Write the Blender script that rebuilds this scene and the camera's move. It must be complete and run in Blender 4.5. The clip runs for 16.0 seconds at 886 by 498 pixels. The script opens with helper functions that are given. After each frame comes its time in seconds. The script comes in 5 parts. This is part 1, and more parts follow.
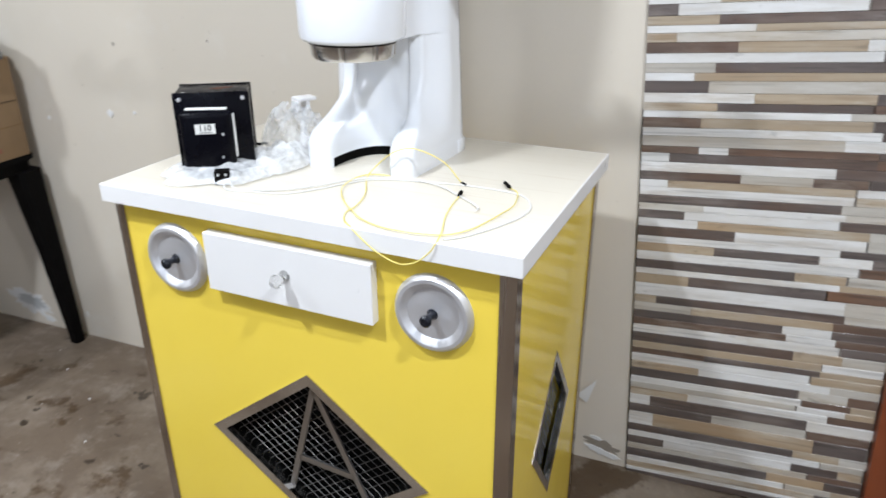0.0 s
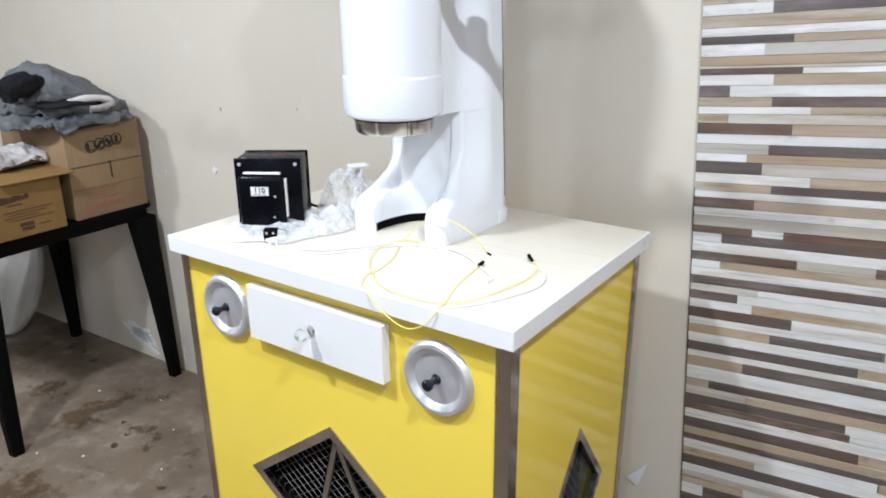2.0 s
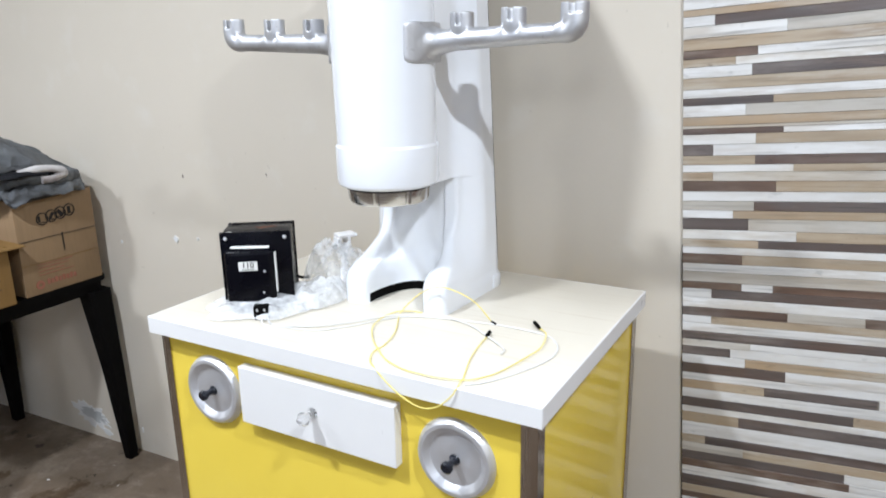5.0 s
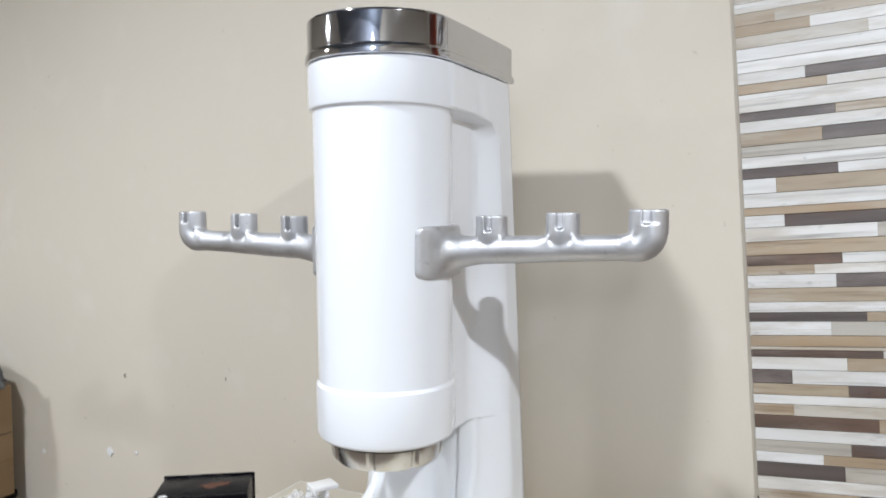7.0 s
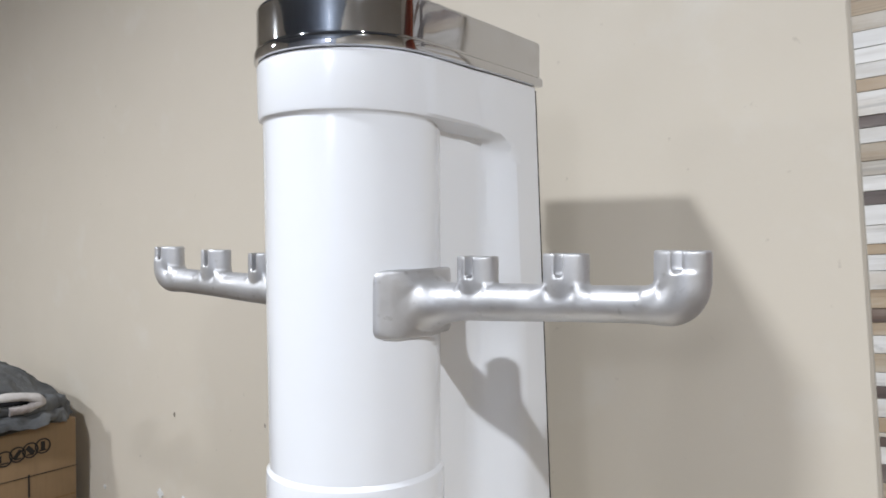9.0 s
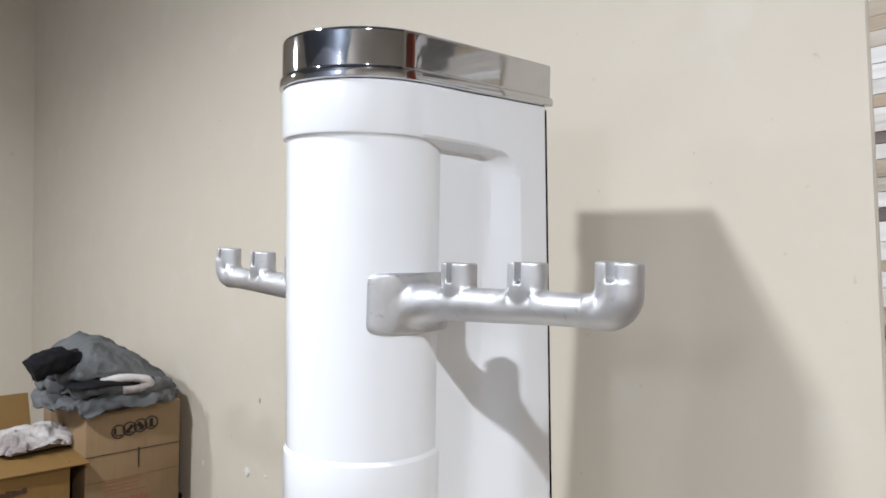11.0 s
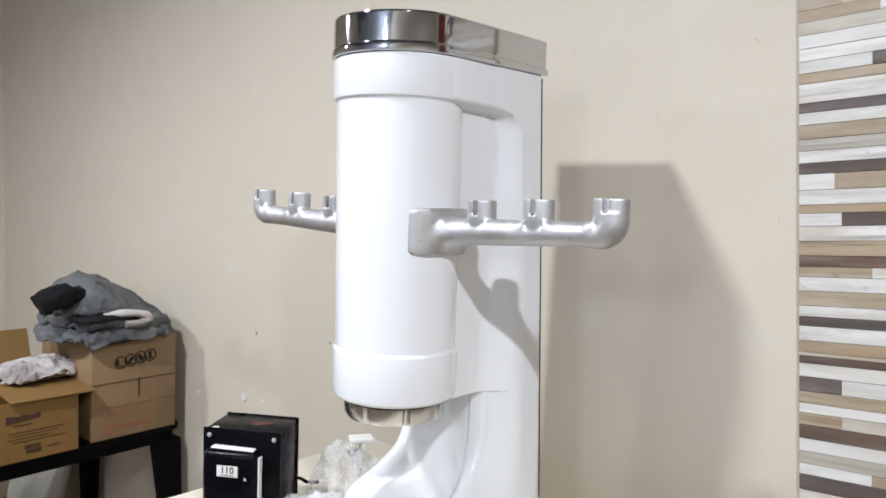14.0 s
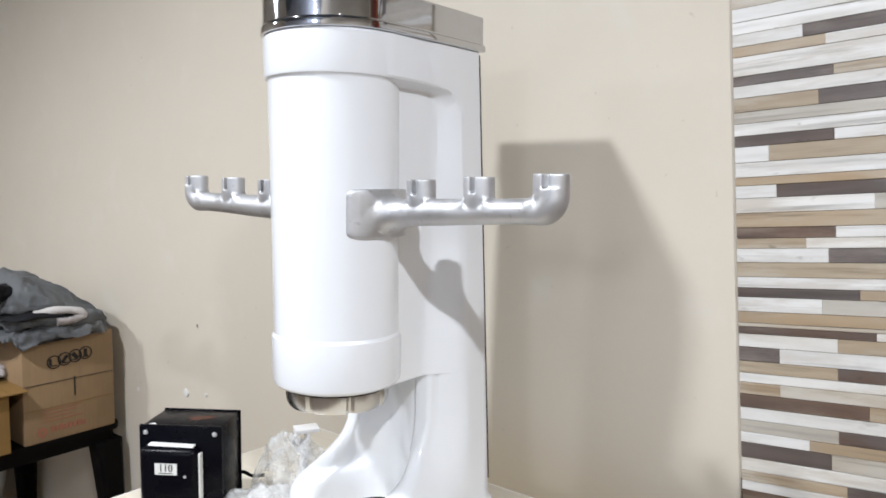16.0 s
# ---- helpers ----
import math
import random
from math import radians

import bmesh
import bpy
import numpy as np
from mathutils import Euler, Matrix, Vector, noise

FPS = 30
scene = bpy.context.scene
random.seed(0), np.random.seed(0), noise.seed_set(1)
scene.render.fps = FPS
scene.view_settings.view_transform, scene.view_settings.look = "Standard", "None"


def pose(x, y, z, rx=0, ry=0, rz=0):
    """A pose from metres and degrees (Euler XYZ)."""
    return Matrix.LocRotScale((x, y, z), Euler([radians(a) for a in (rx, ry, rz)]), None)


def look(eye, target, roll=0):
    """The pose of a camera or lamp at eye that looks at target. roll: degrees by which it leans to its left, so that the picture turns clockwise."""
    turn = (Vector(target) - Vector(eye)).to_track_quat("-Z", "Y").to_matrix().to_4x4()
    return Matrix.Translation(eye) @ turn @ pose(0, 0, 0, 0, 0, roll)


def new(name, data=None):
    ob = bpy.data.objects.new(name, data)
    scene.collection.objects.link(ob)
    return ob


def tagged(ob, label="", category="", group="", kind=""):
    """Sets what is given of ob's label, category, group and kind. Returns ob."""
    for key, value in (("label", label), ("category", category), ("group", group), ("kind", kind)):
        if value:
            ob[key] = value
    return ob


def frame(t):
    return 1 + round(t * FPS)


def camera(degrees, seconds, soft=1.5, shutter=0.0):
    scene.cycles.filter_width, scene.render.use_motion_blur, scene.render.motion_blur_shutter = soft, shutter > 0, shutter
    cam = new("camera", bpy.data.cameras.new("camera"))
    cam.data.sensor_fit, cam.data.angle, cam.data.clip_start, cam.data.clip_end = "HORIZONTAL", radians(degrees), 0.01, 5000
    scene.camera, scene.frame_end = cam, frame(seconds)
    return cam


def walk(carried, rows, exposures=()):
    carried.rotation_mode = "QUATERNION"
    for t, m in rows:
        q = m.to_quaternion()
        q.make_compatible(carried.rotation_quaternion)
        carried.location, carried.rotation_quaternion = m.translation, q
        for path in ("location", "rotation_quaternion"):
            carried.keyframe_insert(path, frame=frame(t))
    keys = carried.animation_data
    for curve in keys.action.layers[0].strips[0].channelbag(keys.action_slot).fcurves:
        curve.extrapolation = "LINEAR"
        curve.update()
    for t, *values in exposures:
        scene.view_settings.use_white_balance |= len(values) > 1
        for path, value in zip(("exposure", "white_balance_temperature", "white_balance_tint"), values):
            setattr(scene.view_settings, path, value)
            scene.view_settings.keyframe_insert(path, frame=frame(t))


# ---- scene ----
cam = camera(63.8, 16.0, soft=1.7, shutter=0.5)
PATH = [
    (0, (0.609, -1.604, 1.328), (-0.068, 0.096, 0.517), -0.1),
    (0.5, (0.731, -1.566, 1.334), (-0.186, 0.017, 0.526), 0.2),
    (1, (0.838, -1.532, 1.340), (-0.248, -0.041, 0.567), -1.7),
    (1.5, (0.827, -1.533, 1.349), (-0.199, 0.027, 0.633), -1),
    (2, (0.791, -1.554, 1.358), (-0.229, 0.038, 0.704), -0.4),
    (2.5, (0.759, -1.572, 1.367), (-0.260, 0.039, 0.759), -0.1),
    (3, (0.754, -1.564, 1.372), (-0.170, 0.106, 0.772), -1.3),
    (3.2, (0.758, -1.571, 1.368), (-0.169, 0.096, 0.767), -1.3),
    (5.3, (0.641, -1.572, 1.392), (-0.239, 0.160, 0.916), -1.1),
    (5.5, (0.621, -1.543, 1.405), (-0.260, 0.201, 0.980), -1),
    (6, (0.583, -1.398, 1.422), (-0.367, 0.340, 1.145), -0.9),
    (6.5, (0.548, -1.290, 1.442), (-0.430, 0.439, 1.205), -0.2),
    (7, (0.458, -1.300, 1.456), (-0.381, 0.514, 1.355), -0.2),
    (7.5, (0.396, -1.331, 1.474), (-0.366, 0.515, 1.368), -3.4),
    (8, (0.451, -1.218, 1.474), (-0.462, 0.560, 1.451), -1.6),
    (8.5, (0.538, -1.070, 1.482), (-0.639, 0.546, 1.422), -1.7),
    (9, (0.503, -1.026, 1.468), (-0.665, 0.598, 1.442), -0.1),
    (9.2, (0.496, -1.016, 1.462), (-0.683, 0.599, 1.444), 0),
    (11.3, (0.666, -1.000, 1.478), (-0.766, 0.395, 1.463), 1.1),
    (11.5, (0.659, -1.060, 1.482), (-0.654, 0.448, 1.456), 0.3),
    (12, (0.665, -1.166, 1.467), (-0.533, 0.432, 1.353), 1.8),
    (12.5, (0.687, -1.181, 1.460), (-0.544, 0.391, 1.331), 1.9),
    (13, (0.696, -1.185, 1.452), (-0.562, 0.364, 1.318), 2.3),
    (13.5, (0.708, -1.194, 1.447), (-0.560, 0.347, 1.314), 1.8),
    (14, (0.726, -1.222, 1.450), (-0.577, 0.288, 1.315), 1.9),
    (14.5, (0.732, -1.215, 1.444), (-0.593, 0.273, 1.254), 0.6),
    (15, (0.723, -1.194, 1.448), (-0.527, 0.357, 1.265), -0.2),
    (15.5, (0.717, -1.202, 1.449), (-0.497, 0.379, 1.277), -0.6),
    (16, (0.721, -1.198, 1.442), (-0.467, 0.400, 1.271), 0.5),
]
walk(cam, [(t, look(eye, target, roll)) for t, eye, target, roll in PATH], [(0, 0.38, 6250, 10), (0.5, 0.41, 6250, 10), (1, 0.51, 6250, 10), (1.5, 0.46, 6200, 10), (3, 0.44, 6150, 10), (5.5, 0.34, 6250, 10), (7, 0.21, 6450, 10), (9, 0.09, 6550, 11), (11.5, 0.29, 6560, 11), (13, 0.24, 6560, 11), (15, 0.29, 6560, 11), (16, 0.30, 6560, 11)])

# ---------------------------------------------------------------- world, light
world = bpy.data.worlds.new("world")
scene.world = world
world.use_nodes = True
world.node_tree.nodes["Background"].inputs[0].default_value = (0.75, 0.82, 1.0, 1)
world.node_tree.nodes["Background"].inputs[1].default_value = 0.05


def lamp_light(place, watts, size, colour, flat):
    """A flat lamp shines down only, the added fill bulb all round."""
    data = bpy.data.lights.new("lamp_light", "AREA" if flat else "POINT")
    data.energy, data.color = watts, colour
    if flat:
        data.shape, data.size = "DISK", size
    else:
        data.shadow_soft_size = size / 2
    ob = new("lamp_light", data)
    ob.location = place
    return ob


CEIL = 3.00
LAMP_COLOUR = (0.895, 0.945, 1.0)
# The last one, an unseen bulb at y -4.70, is added fill light.
LAMPS = [(-0.57, -1.72, 2.76, 48, 0.15, True), (-1.68, -1.60, 2.16, 20, 0.16, True), (1.12, -1.30, 2.30, 27, 0.06, True), (1.25, -4.70, 2.44, 58, 0.44, False)]
for lx, ly, lz, watts, size, flat in LAMPS:
    lamp_light((lx, ly, lz), watts, size, LAMP_COLOUR, flat)


# ---------------------------------------------------------------- materials
class Mat:
    """A node material built step by step."""

    def __init__(self, name, colour, rough=0.5, metal=0.0, **more):
        self.m = bpy.data.materials.new(name)
        self.m.use_nodes = True
        self.t = self.m.node_tree
        self.b = self.t.nodes["Principled BSDF"]
        self.b.inputs["Base Color"].default_value = (*colour, 1)
        self.b.inputs["Roughness"].default_value = rough
        self.b.inputs["Metallic"].default_value = metal
        for key, value in more.items():
            self.b.inputs[key.replace("_", " ")].default_value = value
        self.colour = None
        self.base = (*colour, 1)
        self.co = self.t.nodes.new("ShaderNodeTexCoord").outputs["Object"]

    def node(self, kind, **values):
        n = self.t.nodes.new(kind)
        for key, value in values.items():
            n.inputs[key].default_value = value
        return n

    def link(self, a, b):
        self.t.links.new(a, b)

    def coords(self, scale):
        n = self.node("ShaderNodeMapping", Scale=scale)
        self.link(self.co, n.inputs["Vector"])
        return n.outputs[0]

    def noise(self, scale, detail=4, stretch=(1, 1, 1), rough=0.55):
        n = self.node("ShaderNodeTexNoise", Scale=scale, Detail=detail, Roughness=rough)
        self.link(self.coords(stretch), n.inputs["Vector"])
        return n.outputs[0]

    def ramp(self, value, lo, hi, a=0.0, b=1.0):
        n = self.node("ShaderNodeMapRange", **{"From Min": lo, "From Max": hi, "To Min": a, "To Max": b})
        self.link(value, n.inputs["Value"])
        return n.outputs[0]

    def tint(self, factor, colour, mode="MIX"):
        n = self.t.nodes.new("ShaderNodeMix")
        n.data_type, n.blend_type = "RGBA", mode
        if self.colour is None:
            n.inputs[6].default_value = self.base
        else:
            self.link(self.colour, n.inputs[6])
        n.inputs[7].default_value = (*colour, 1)
        self.link(factor, n.inputs[0])
        self.colour = n.outputs[2]
        self.link(self.colour, self.b.inputs["Base Color"])
        return self

    def rough(self, value, lo, hi, a, b):
        self.link(self.ramp(value, lo, hi, a, b), self.b.inputs["Roughness"])
        return self

    def bump(self, value, strength, distance=0.002):
        n = self.node("ShaderNodeBump", Strength=strength, Distance=distance)
        self.link(value, n.inputs["Height"])
        old = self.b.inputs["Normal"].links
        if old:
            self.link(old[0].from_socket, n.inputs["Normal"])
        self.link(n.outputs[0], self.b.inputs["Normal"])
        return self

    def random(self, a, b):
        n = self.t.nodes.new("ShaderNodeObjectInfo")
        return self.ramp(n.outputs["Random"], 0, 1, a, b)


def wall_paint():
    s = Mat("wall_paint", (0.615, 0.556, 0.470), 0.62)
    s.tint(s.ramp(s.noise(1.3, 3), 0.35, 0.75, 0, 0.5), (0.56, 0.51, 0.43))
    s.tint(s.ramp(s.noise(7, 6), 0.58, 0.74, 0, 0.35), (0.66, 0.63, 0.58))
    s.tint(s.ramp(s.noise(38, 3), 0.70, 0.76, 0, 0.5), (0.40, 0.35, 0.29))
    s.bump(s.noise(5, 4), 0.35, 0.006).bump(s.noise(160, 4), 0.12, 0.001)
    s.rough(s.noise(9, 4), 0.3, 0.7, 0.5, 0.72)
    return s.m


def ceiling_paint():
    s = Mat("ceiling_paint", (0.20, 0.235, 0.29), 0.8)
    s.tint(s.ramp(s.noise(2, 4), 0.4, 0.7, 0, 0.5), (0.16, 0.185, 0.23))
    return s.m


def concrete():
    s = Mat("concrete", (0.150, 0.112, 0.080), 0.5)
    s.tint(s.ramp(s.noise(1.1, 5, rough=0.6), 0.44, 0.60, 0, 0.85), (0.080, 0.052, 0.034))
    s.tint(s.ramp(s.noise(2.6, 7, rough=0.68), 0.48, 0.64, 0, 0.85), (0.235, 0.190, 0.145))
    s.tint(s.ramp(s.noise(11, 7, rough=0.7), 0.52, 0.66, 0, 0.5), (0.29, 0.25, 0.205))
    s.tint(s.ramp(s.noise(24, 6, rough=0.7), 0.55, 0.68, 0, 0.35), (0.085, 0.060, 0.042))
    s.tint(s.ramp(s.noise(3.3, 7, rough=0.64), 0.555, 0.60, 0, 0.85), (0.064, 0.036, 0.015))
    s.tint(s.ramp(s.noise(12, 5, rough=0.6), 0.635, 0.67, 0, 0.85), (0.028, 0.018, 0.010))
    s.tint(s.ramp(s.noise(95, 2), 0.73, 0.77, 0, 0.8), (0.50, 0.48, 0.44))
    s.bump(s.noise(18, 6), 0.4, 0.004).bump(s.noise(140, 3), 0.2, 0.001)
    s.rough(s.noise(4, 5), 0.35, 0.65, 0.3, 0.65)
    return s.m


def laminate(name, colour, other, rough=0.28, wave=0.03):
    s = Mat(name, colour, rough)
    s.tint(s.ramp(s.noise(3, 3), 0.35, 0.7, 0, 1), other)
    s.bump(s.noise(9, 2), wave, 0.004).bump(s.noise(420, 2), 0.04, 0.0006)
    s.rough(s.noise(14, 4), 0.3, 0.7, rough - 0.06, rough + 0.08)
    return s.m


def worktop_wood():
    s = Mat("worktop_wood", (0.68, 0.63, 0.535), 0.30)
    s.tint(s.ramp(s.noise(6, 4, (0.12, 1, 1)), 0.4, 0.65, 0, 0.6), (0.65, 0.595, 0.495))
    s.tint(s.ramp(s.noise(120, 3, (0.03, 1, 1)), 0.56, 0.7, 0, 0.5), (0.53, 0.45, 0.34))
    s.bump(s.noise(70, 3, (0.03, 1, 1)), 0.1, 0.0008)
    return s.m


def steel(name, colour, rough, streak=(1, 1, 0.03), dirt=0.35, metal=1.0):
    s = Mat(name, colour, rough, metal)
    s.tint(s.ramp(s.noise(5, 5), 0.5, 0.75, 0, dirt), (0.22, 0.16, 0.11))
    s.rough(s.noise(60, 3, streak), 0.3, 0.7, rough - 0.08, rough + 0.12)
    s.bump(s.noise(160, 2, streak), 0.06, 0.0006)
    return s.m


def cast_aluminium():
    s = Mat("cast_aluminium", (0.56, 0.56, 0.575), 0.5, 0.88)
    s.tint(s.ramp(s.noise(20, 5), 0.45, 0.75, 0, 0.6), (0.42, 0.42, 0.425))
    s.tint(s.ramp(s.noise(90, 4), 0.62, 0.72, 0, 0.5), (0.33, 0.32, 0.32))
    s.rough(s.noise(35, 5), 0.3, 0.7, 0.42, 0.62)
    s.bump(s.noise(60, 5), 0.30, 0.0014).bump(s.noise(420, 3), 0.16, 0.0005)
    return s.m


def enamel():
    s = Mat("white_enamel", (0.80, 0.82, 0.86), 0.17, Coat_Weight=0.4, Coat_Roughness=0.06)
    s.tint(s.ramp(s.noise(9, 3), 0.4, 0.8, 0, 0.4), (0.765, 0.78, 0.81))
    s.bump(s.noise(16, 2), 0.05, 0.0022).bump(s.noise(300, 2), 0.03, 0.0004)
    return s.m


def black_coat(name, colour=(0.009, 0.009, 0.011), rough=0.35, spec=0.3):
    s = Mat(name, colour, rough, Specular_IOR_Level=spec)
    s.tint(s.ramp(s.noise(30, 6), 0.62, 0.75, 0, 0.4), (0.012, 0.011, 0.011))
    s.rough(s.noise(22, 4), 0.3, 0.7, rough - 0.08, rough + 0.14)
    s.bump(s.noise(220, 3), 0.1, 0.0006)
    return s.m


def cardboard(name, colour):
    s = Mat(name, colour, 0.75)
    dark = tuple(c * 0.78 for c in colour)
    s.tint(s.ramp(s.noise(5, 4), 0.4, 0.72, 0, 0.9), dark)
    s.tint(s.ramp(s.noise(120, 3, (1, 1, 0.06)), 0.5, 0.75, 0, 0.35), tuple(c * 0.7 for c in colour))
    s.bump(s.noise(90, 2, (1, 1, 0.05)), 0.08, 0.001).bump(s.noise(6, 3), 0.2, 0.006)
    return s.m


def fabric(name, colour, other):
    s = Mat(name, colour, 0.85, Specular_IOR_Level=0.2)
    s.tint(s.ramp(s.noise(8, 5), 0.4, 0.65, 0, 1), other)
    s.bump(s.noise(26, 6), 0.8, 0.012).bump(s.noise(600, 2), 0.2, 0.0006)
    return s.m


def strip_finish(name, colour, vein, wear=(0.34, 0.28, 0.21), warm=(0.30, 0.20, 0.11), patch=0.6):
    """Printed weathered-wood glaze: grain along the strip, brightness by strip."""
    s = Mat(name, colour, 0.38, Specular_IOR_Level=0.8)
    where = s.t.nodes.new("ShaderNodeObjectInfo")
    shifted = s.t.nodes.new("ShaderNodeVectorMath")
    shifted.operation = "MULTIPLY_ADD"
    shifted.inputs[1].default_value = (3.0, 3.0, 3.0)
    s.link(where.outputs["Location"], shifted.inputs[0])
    s.link(s.co, shifted.inputs[2])
    s.co = shifted.outputs[0]
    s.tint(s.ramp(s.noise(55, 5, (0.09, 1, 1)), 0.42, 0.68, 0, 0.85), vein)
    s.tint(s.ramp(s.noise(9, 4, (0.5, 1, 1)), 0.55, 0.75, 0, 0.5), tuple(0.5 * (a + b) for a, b in zip(colour, vein)))
    s.tint(s.ramp(s.noise(30, 6, (0.16, 1, 1), 0.7), 0.50, 0.62, 0, 0.7), wear)
    s.tint(s.ramp(s.noise(7, 4, (0.45, 1, 1), 0.6), 0.46, 0.66, 0, patch), warm)
    s.tint(s.ramp(s.noise(130, 4, (0.035, 1, 1), 0.6), 0.56, 0.70, 0, 0.75), tuple(0.55 * c for c in vein))
    s.tint(s.ramp(s.noise(42, 3, (0.5, 1, 1)), 0.68, 0.74, 0, 0.6), tuple(0.5 * c for c in vein))
    s.tint(s.random(0, 0.55), tuple(c * 0.78 for c in colour))
    s.bump(s.noise(70, 4, (0.1, 1, 1)), 0.15, 0.001)
    s.rough(s.noise(30, 3), 0.3, 0.7, 0.3, 0.5)
    return s.m


def film_wrap(name, thin, thick):
    s = Mat(name, (0.88, 0.89, 0.90), 0.12, Transmission_Weight=0.0)
    cells = s.node("ShaderNodeTexVoronoi", Scale=105.0)
    s.link(s.co, cells.inputs["Vector"])
    bubbles = s.ramp(cells.outputs["Distance"], 0.15, 0.62, 1.0, 0.0)
    s.link(s.ramp(s.noise(45, 4), 0.32, 0.72, thin, thick), s.b.inputs["Alpha"])
    s.bump(bubbles, 0.4, 0.003).bump(s.noise(20, 3), 0.3, 0.008)
    return s.m


WALL, CEILING_PAINT, CONCRETE = wall_paint(), ceiling_paint(), concrete()
YELLOW = laminate("yellow_laminate", (0.86, 0.648, 0.085), (0.84, 0.622, 0.075), 0.12, 0.05)
WHITE_EDGE = laminate("white_laminate", (0.82, 0.81, 0.80), (0.78, 0.77, 0.76), 0.33)
WORKTOP = worktop_wood()
STEEL = steel("brushed_steel", (0.46, 0.41, 0.37), 0.17)
DISC_STEEL = steel("satin_steel", (0.66, 0.66, 0.68), 0.46, (1, 1, 1), 0.05, 0.72)
FRAME_STEEL = steel("polished_steel", (0.60, 0.58, 0.56), 0.15, dirt=0.6)
BAR_STEEL = steel("grey_steel", (0.36, 0.345, 0.33), 0.38)
WIRE_STEEL = steel("dull_wire", (0.12, 0.115, 0.11), 0.45)


def chrome():
    s = Mat("chrome", (0.53, 0.53, 0.545), 0.05, 1.0)
    s.tint(s.ramp(s.noise(30, 5), 0.55, 0.8, 0, 0.5), (0.45, 0.445, 0.44))
    s.rough(s.noise(45, 4), 0.35, 0.75, 0.035, 0.10)
    s.bump(s.noise(16, 2), 0.11, 0.003)
    return s.m


CHROME = chrome()
RING_CHROME = Mat("worn_chrome", (0.55, 0.54, 0.53), 0.24, 1.0).m
ALUMINIUM, ENAMEL = cast_aluminium(), enamel()
BLACK = black_coat("black_paint", (0.002, 0.002, 0.004), 0.26, 0.10)
BLACK_METAL = black_coat("dull_black_paint", (0.0028, 0.0025, 0.0025), 0.6, 0.06)
KNOB_BLACK = black_coat("black_knob", (0.008, 0.009, 0.014), 0.2)
# Near-black; puts shade into the cabinet inside and the ring gap.
VOID = black_coat("near_black", (0.003, 0.0028, 0.0026), 0.8, 0.05)
CARTON, CARTON_DARK = cardboard("carton", (0.240, 0.155, 0.082)), cardboard("carton_yellow", (0.195, 0.106, 0.027))
PRINT_BLACK = Mat("black_print", (0.012, 0.009, 0.008), 0.7).m
PRINT_BROWN = Mat("brown_print", (0.050, 0.020, 0.010), 0.7).m
PRINT_RED = Mat("red_print", (0.26, 0.095, 0.06), 0.7).m
PAPER = laminate("white_paper", (0.74, 0.74, 0.72), (0.66, 0.66, 0.63), 0.6)
OLD_BOARD = laminate("old_white_paint", (0.42, 0.41, 0.38), (0.25, 0.24, 0.21), 0.6, 0.2)
GREY_CLOTH = fabric("grey_cloth", (0.128, 0.132, 0.136), (0.080, 0.083, 0.088))
SLEEVE_GAP_BLACK = fabric("sleeve_gap_black", (0.005, 0.005, 0.007), (0.010, 0.010, 0.012))
PALE_CLOTH = fabric("pale_cloth", (0.50, 0.475, 0.46), (0.22, 0.185, 0.18))
STRIP = {
    "W": strip_finish("strip_white", (0.74, 0.73, 0.715), (0.50, 0.475, 0.44), (0.46, 0.40, 0.33), (0.60, 0.55, 0.47), 0.5),
    "P": strip_finish("strip_pale", (0.53, 0.50, 0.45), (0.35, 0.31, 0.26), warm=(0.40, 0.31, 0.21)),
    "T": strip_finish("strip_tan", (0.41, 0.33, 0.235), (0.25, 0.175, 0.11), (0.50, 0.455, 0.39), (0.37, 0.245, 0.135), 0.8),
    "B": strip_finish("strip_brown", (0.135, 0.086, 0.062), (0.060, 0.038, 0.027), (0.26, 0.21, 0.17), (0.165, 0.082, 0.045), 0.8),
    "D": strip_finish("strip_dark", (0.112, 0.090, 0.082), (0.042, 0.030, 0.026), (0.22, 0.185, 0.165), (0.105, 0.058, 0.037), 0.8),
}
GROUT = laminate("grout", (0.24, 0.21, 0.185), (0.17, 0.145, 0.12), 0.7)
GROUT_PALE = laminate("pale_grout", (0.46, 0.415, 0.35), (0.36, 0.32, 0.27), 0.8)
DOOR_WOOD = laminate("red_brown_wood", (0.25, 0.062, 0.020), (0.18, 0.040, 0.013), 0.35)
# The door's wood again, with shade on the leaf put into the colour.
SHADED_WOOD = laminate("shaded_red_brown_wood", (0.105, 0.014, 0.006), (0.075, 0.009, 0.004), 0.35)
FILM, FOLDED_FILM = film_wrap("bubble_film", 0.17, 0.46), film_wrap("folded_bubble_film", 0.35, 0.75)
YELLOW_WIRE = Mat("yellow_wire", (0.82, 0.69, 0.18), 0.4).m
WHITE_WIRE = Mat("white_wire", (0.72, 0.71, 0.69), 0.4).m
CLEAR = Mat("clear_plastic", (0.95, 0.95, 0.95), 0.06, Transmission_Weight=0.9, IOR=1.3).m
RUST = Mat("rust", (0.075, 0.026, 0.013), 0.7).m
MORTAR = laminate("bare_mortar", (0.36, 0.37, 0.38), (0.50, 0.50, 0.49), 0.85, 0.3)
SCUFF = Mat("scuff", (0.26, 0.225, 0.185), 0.8).m
PLASTER = laminate("bare_plaster", (0.74, 0.74, 0.74), (0.60, 0.59, 0.57), 0.8)
# Pale blue of the added south wall, chosen for the cap's reflection.
REFLECTED_BLUE = steel("reflected_blue", (0.60, 0.66, 0.80), 0.5, (1, 1, 0.03), 0.25, 0.0)
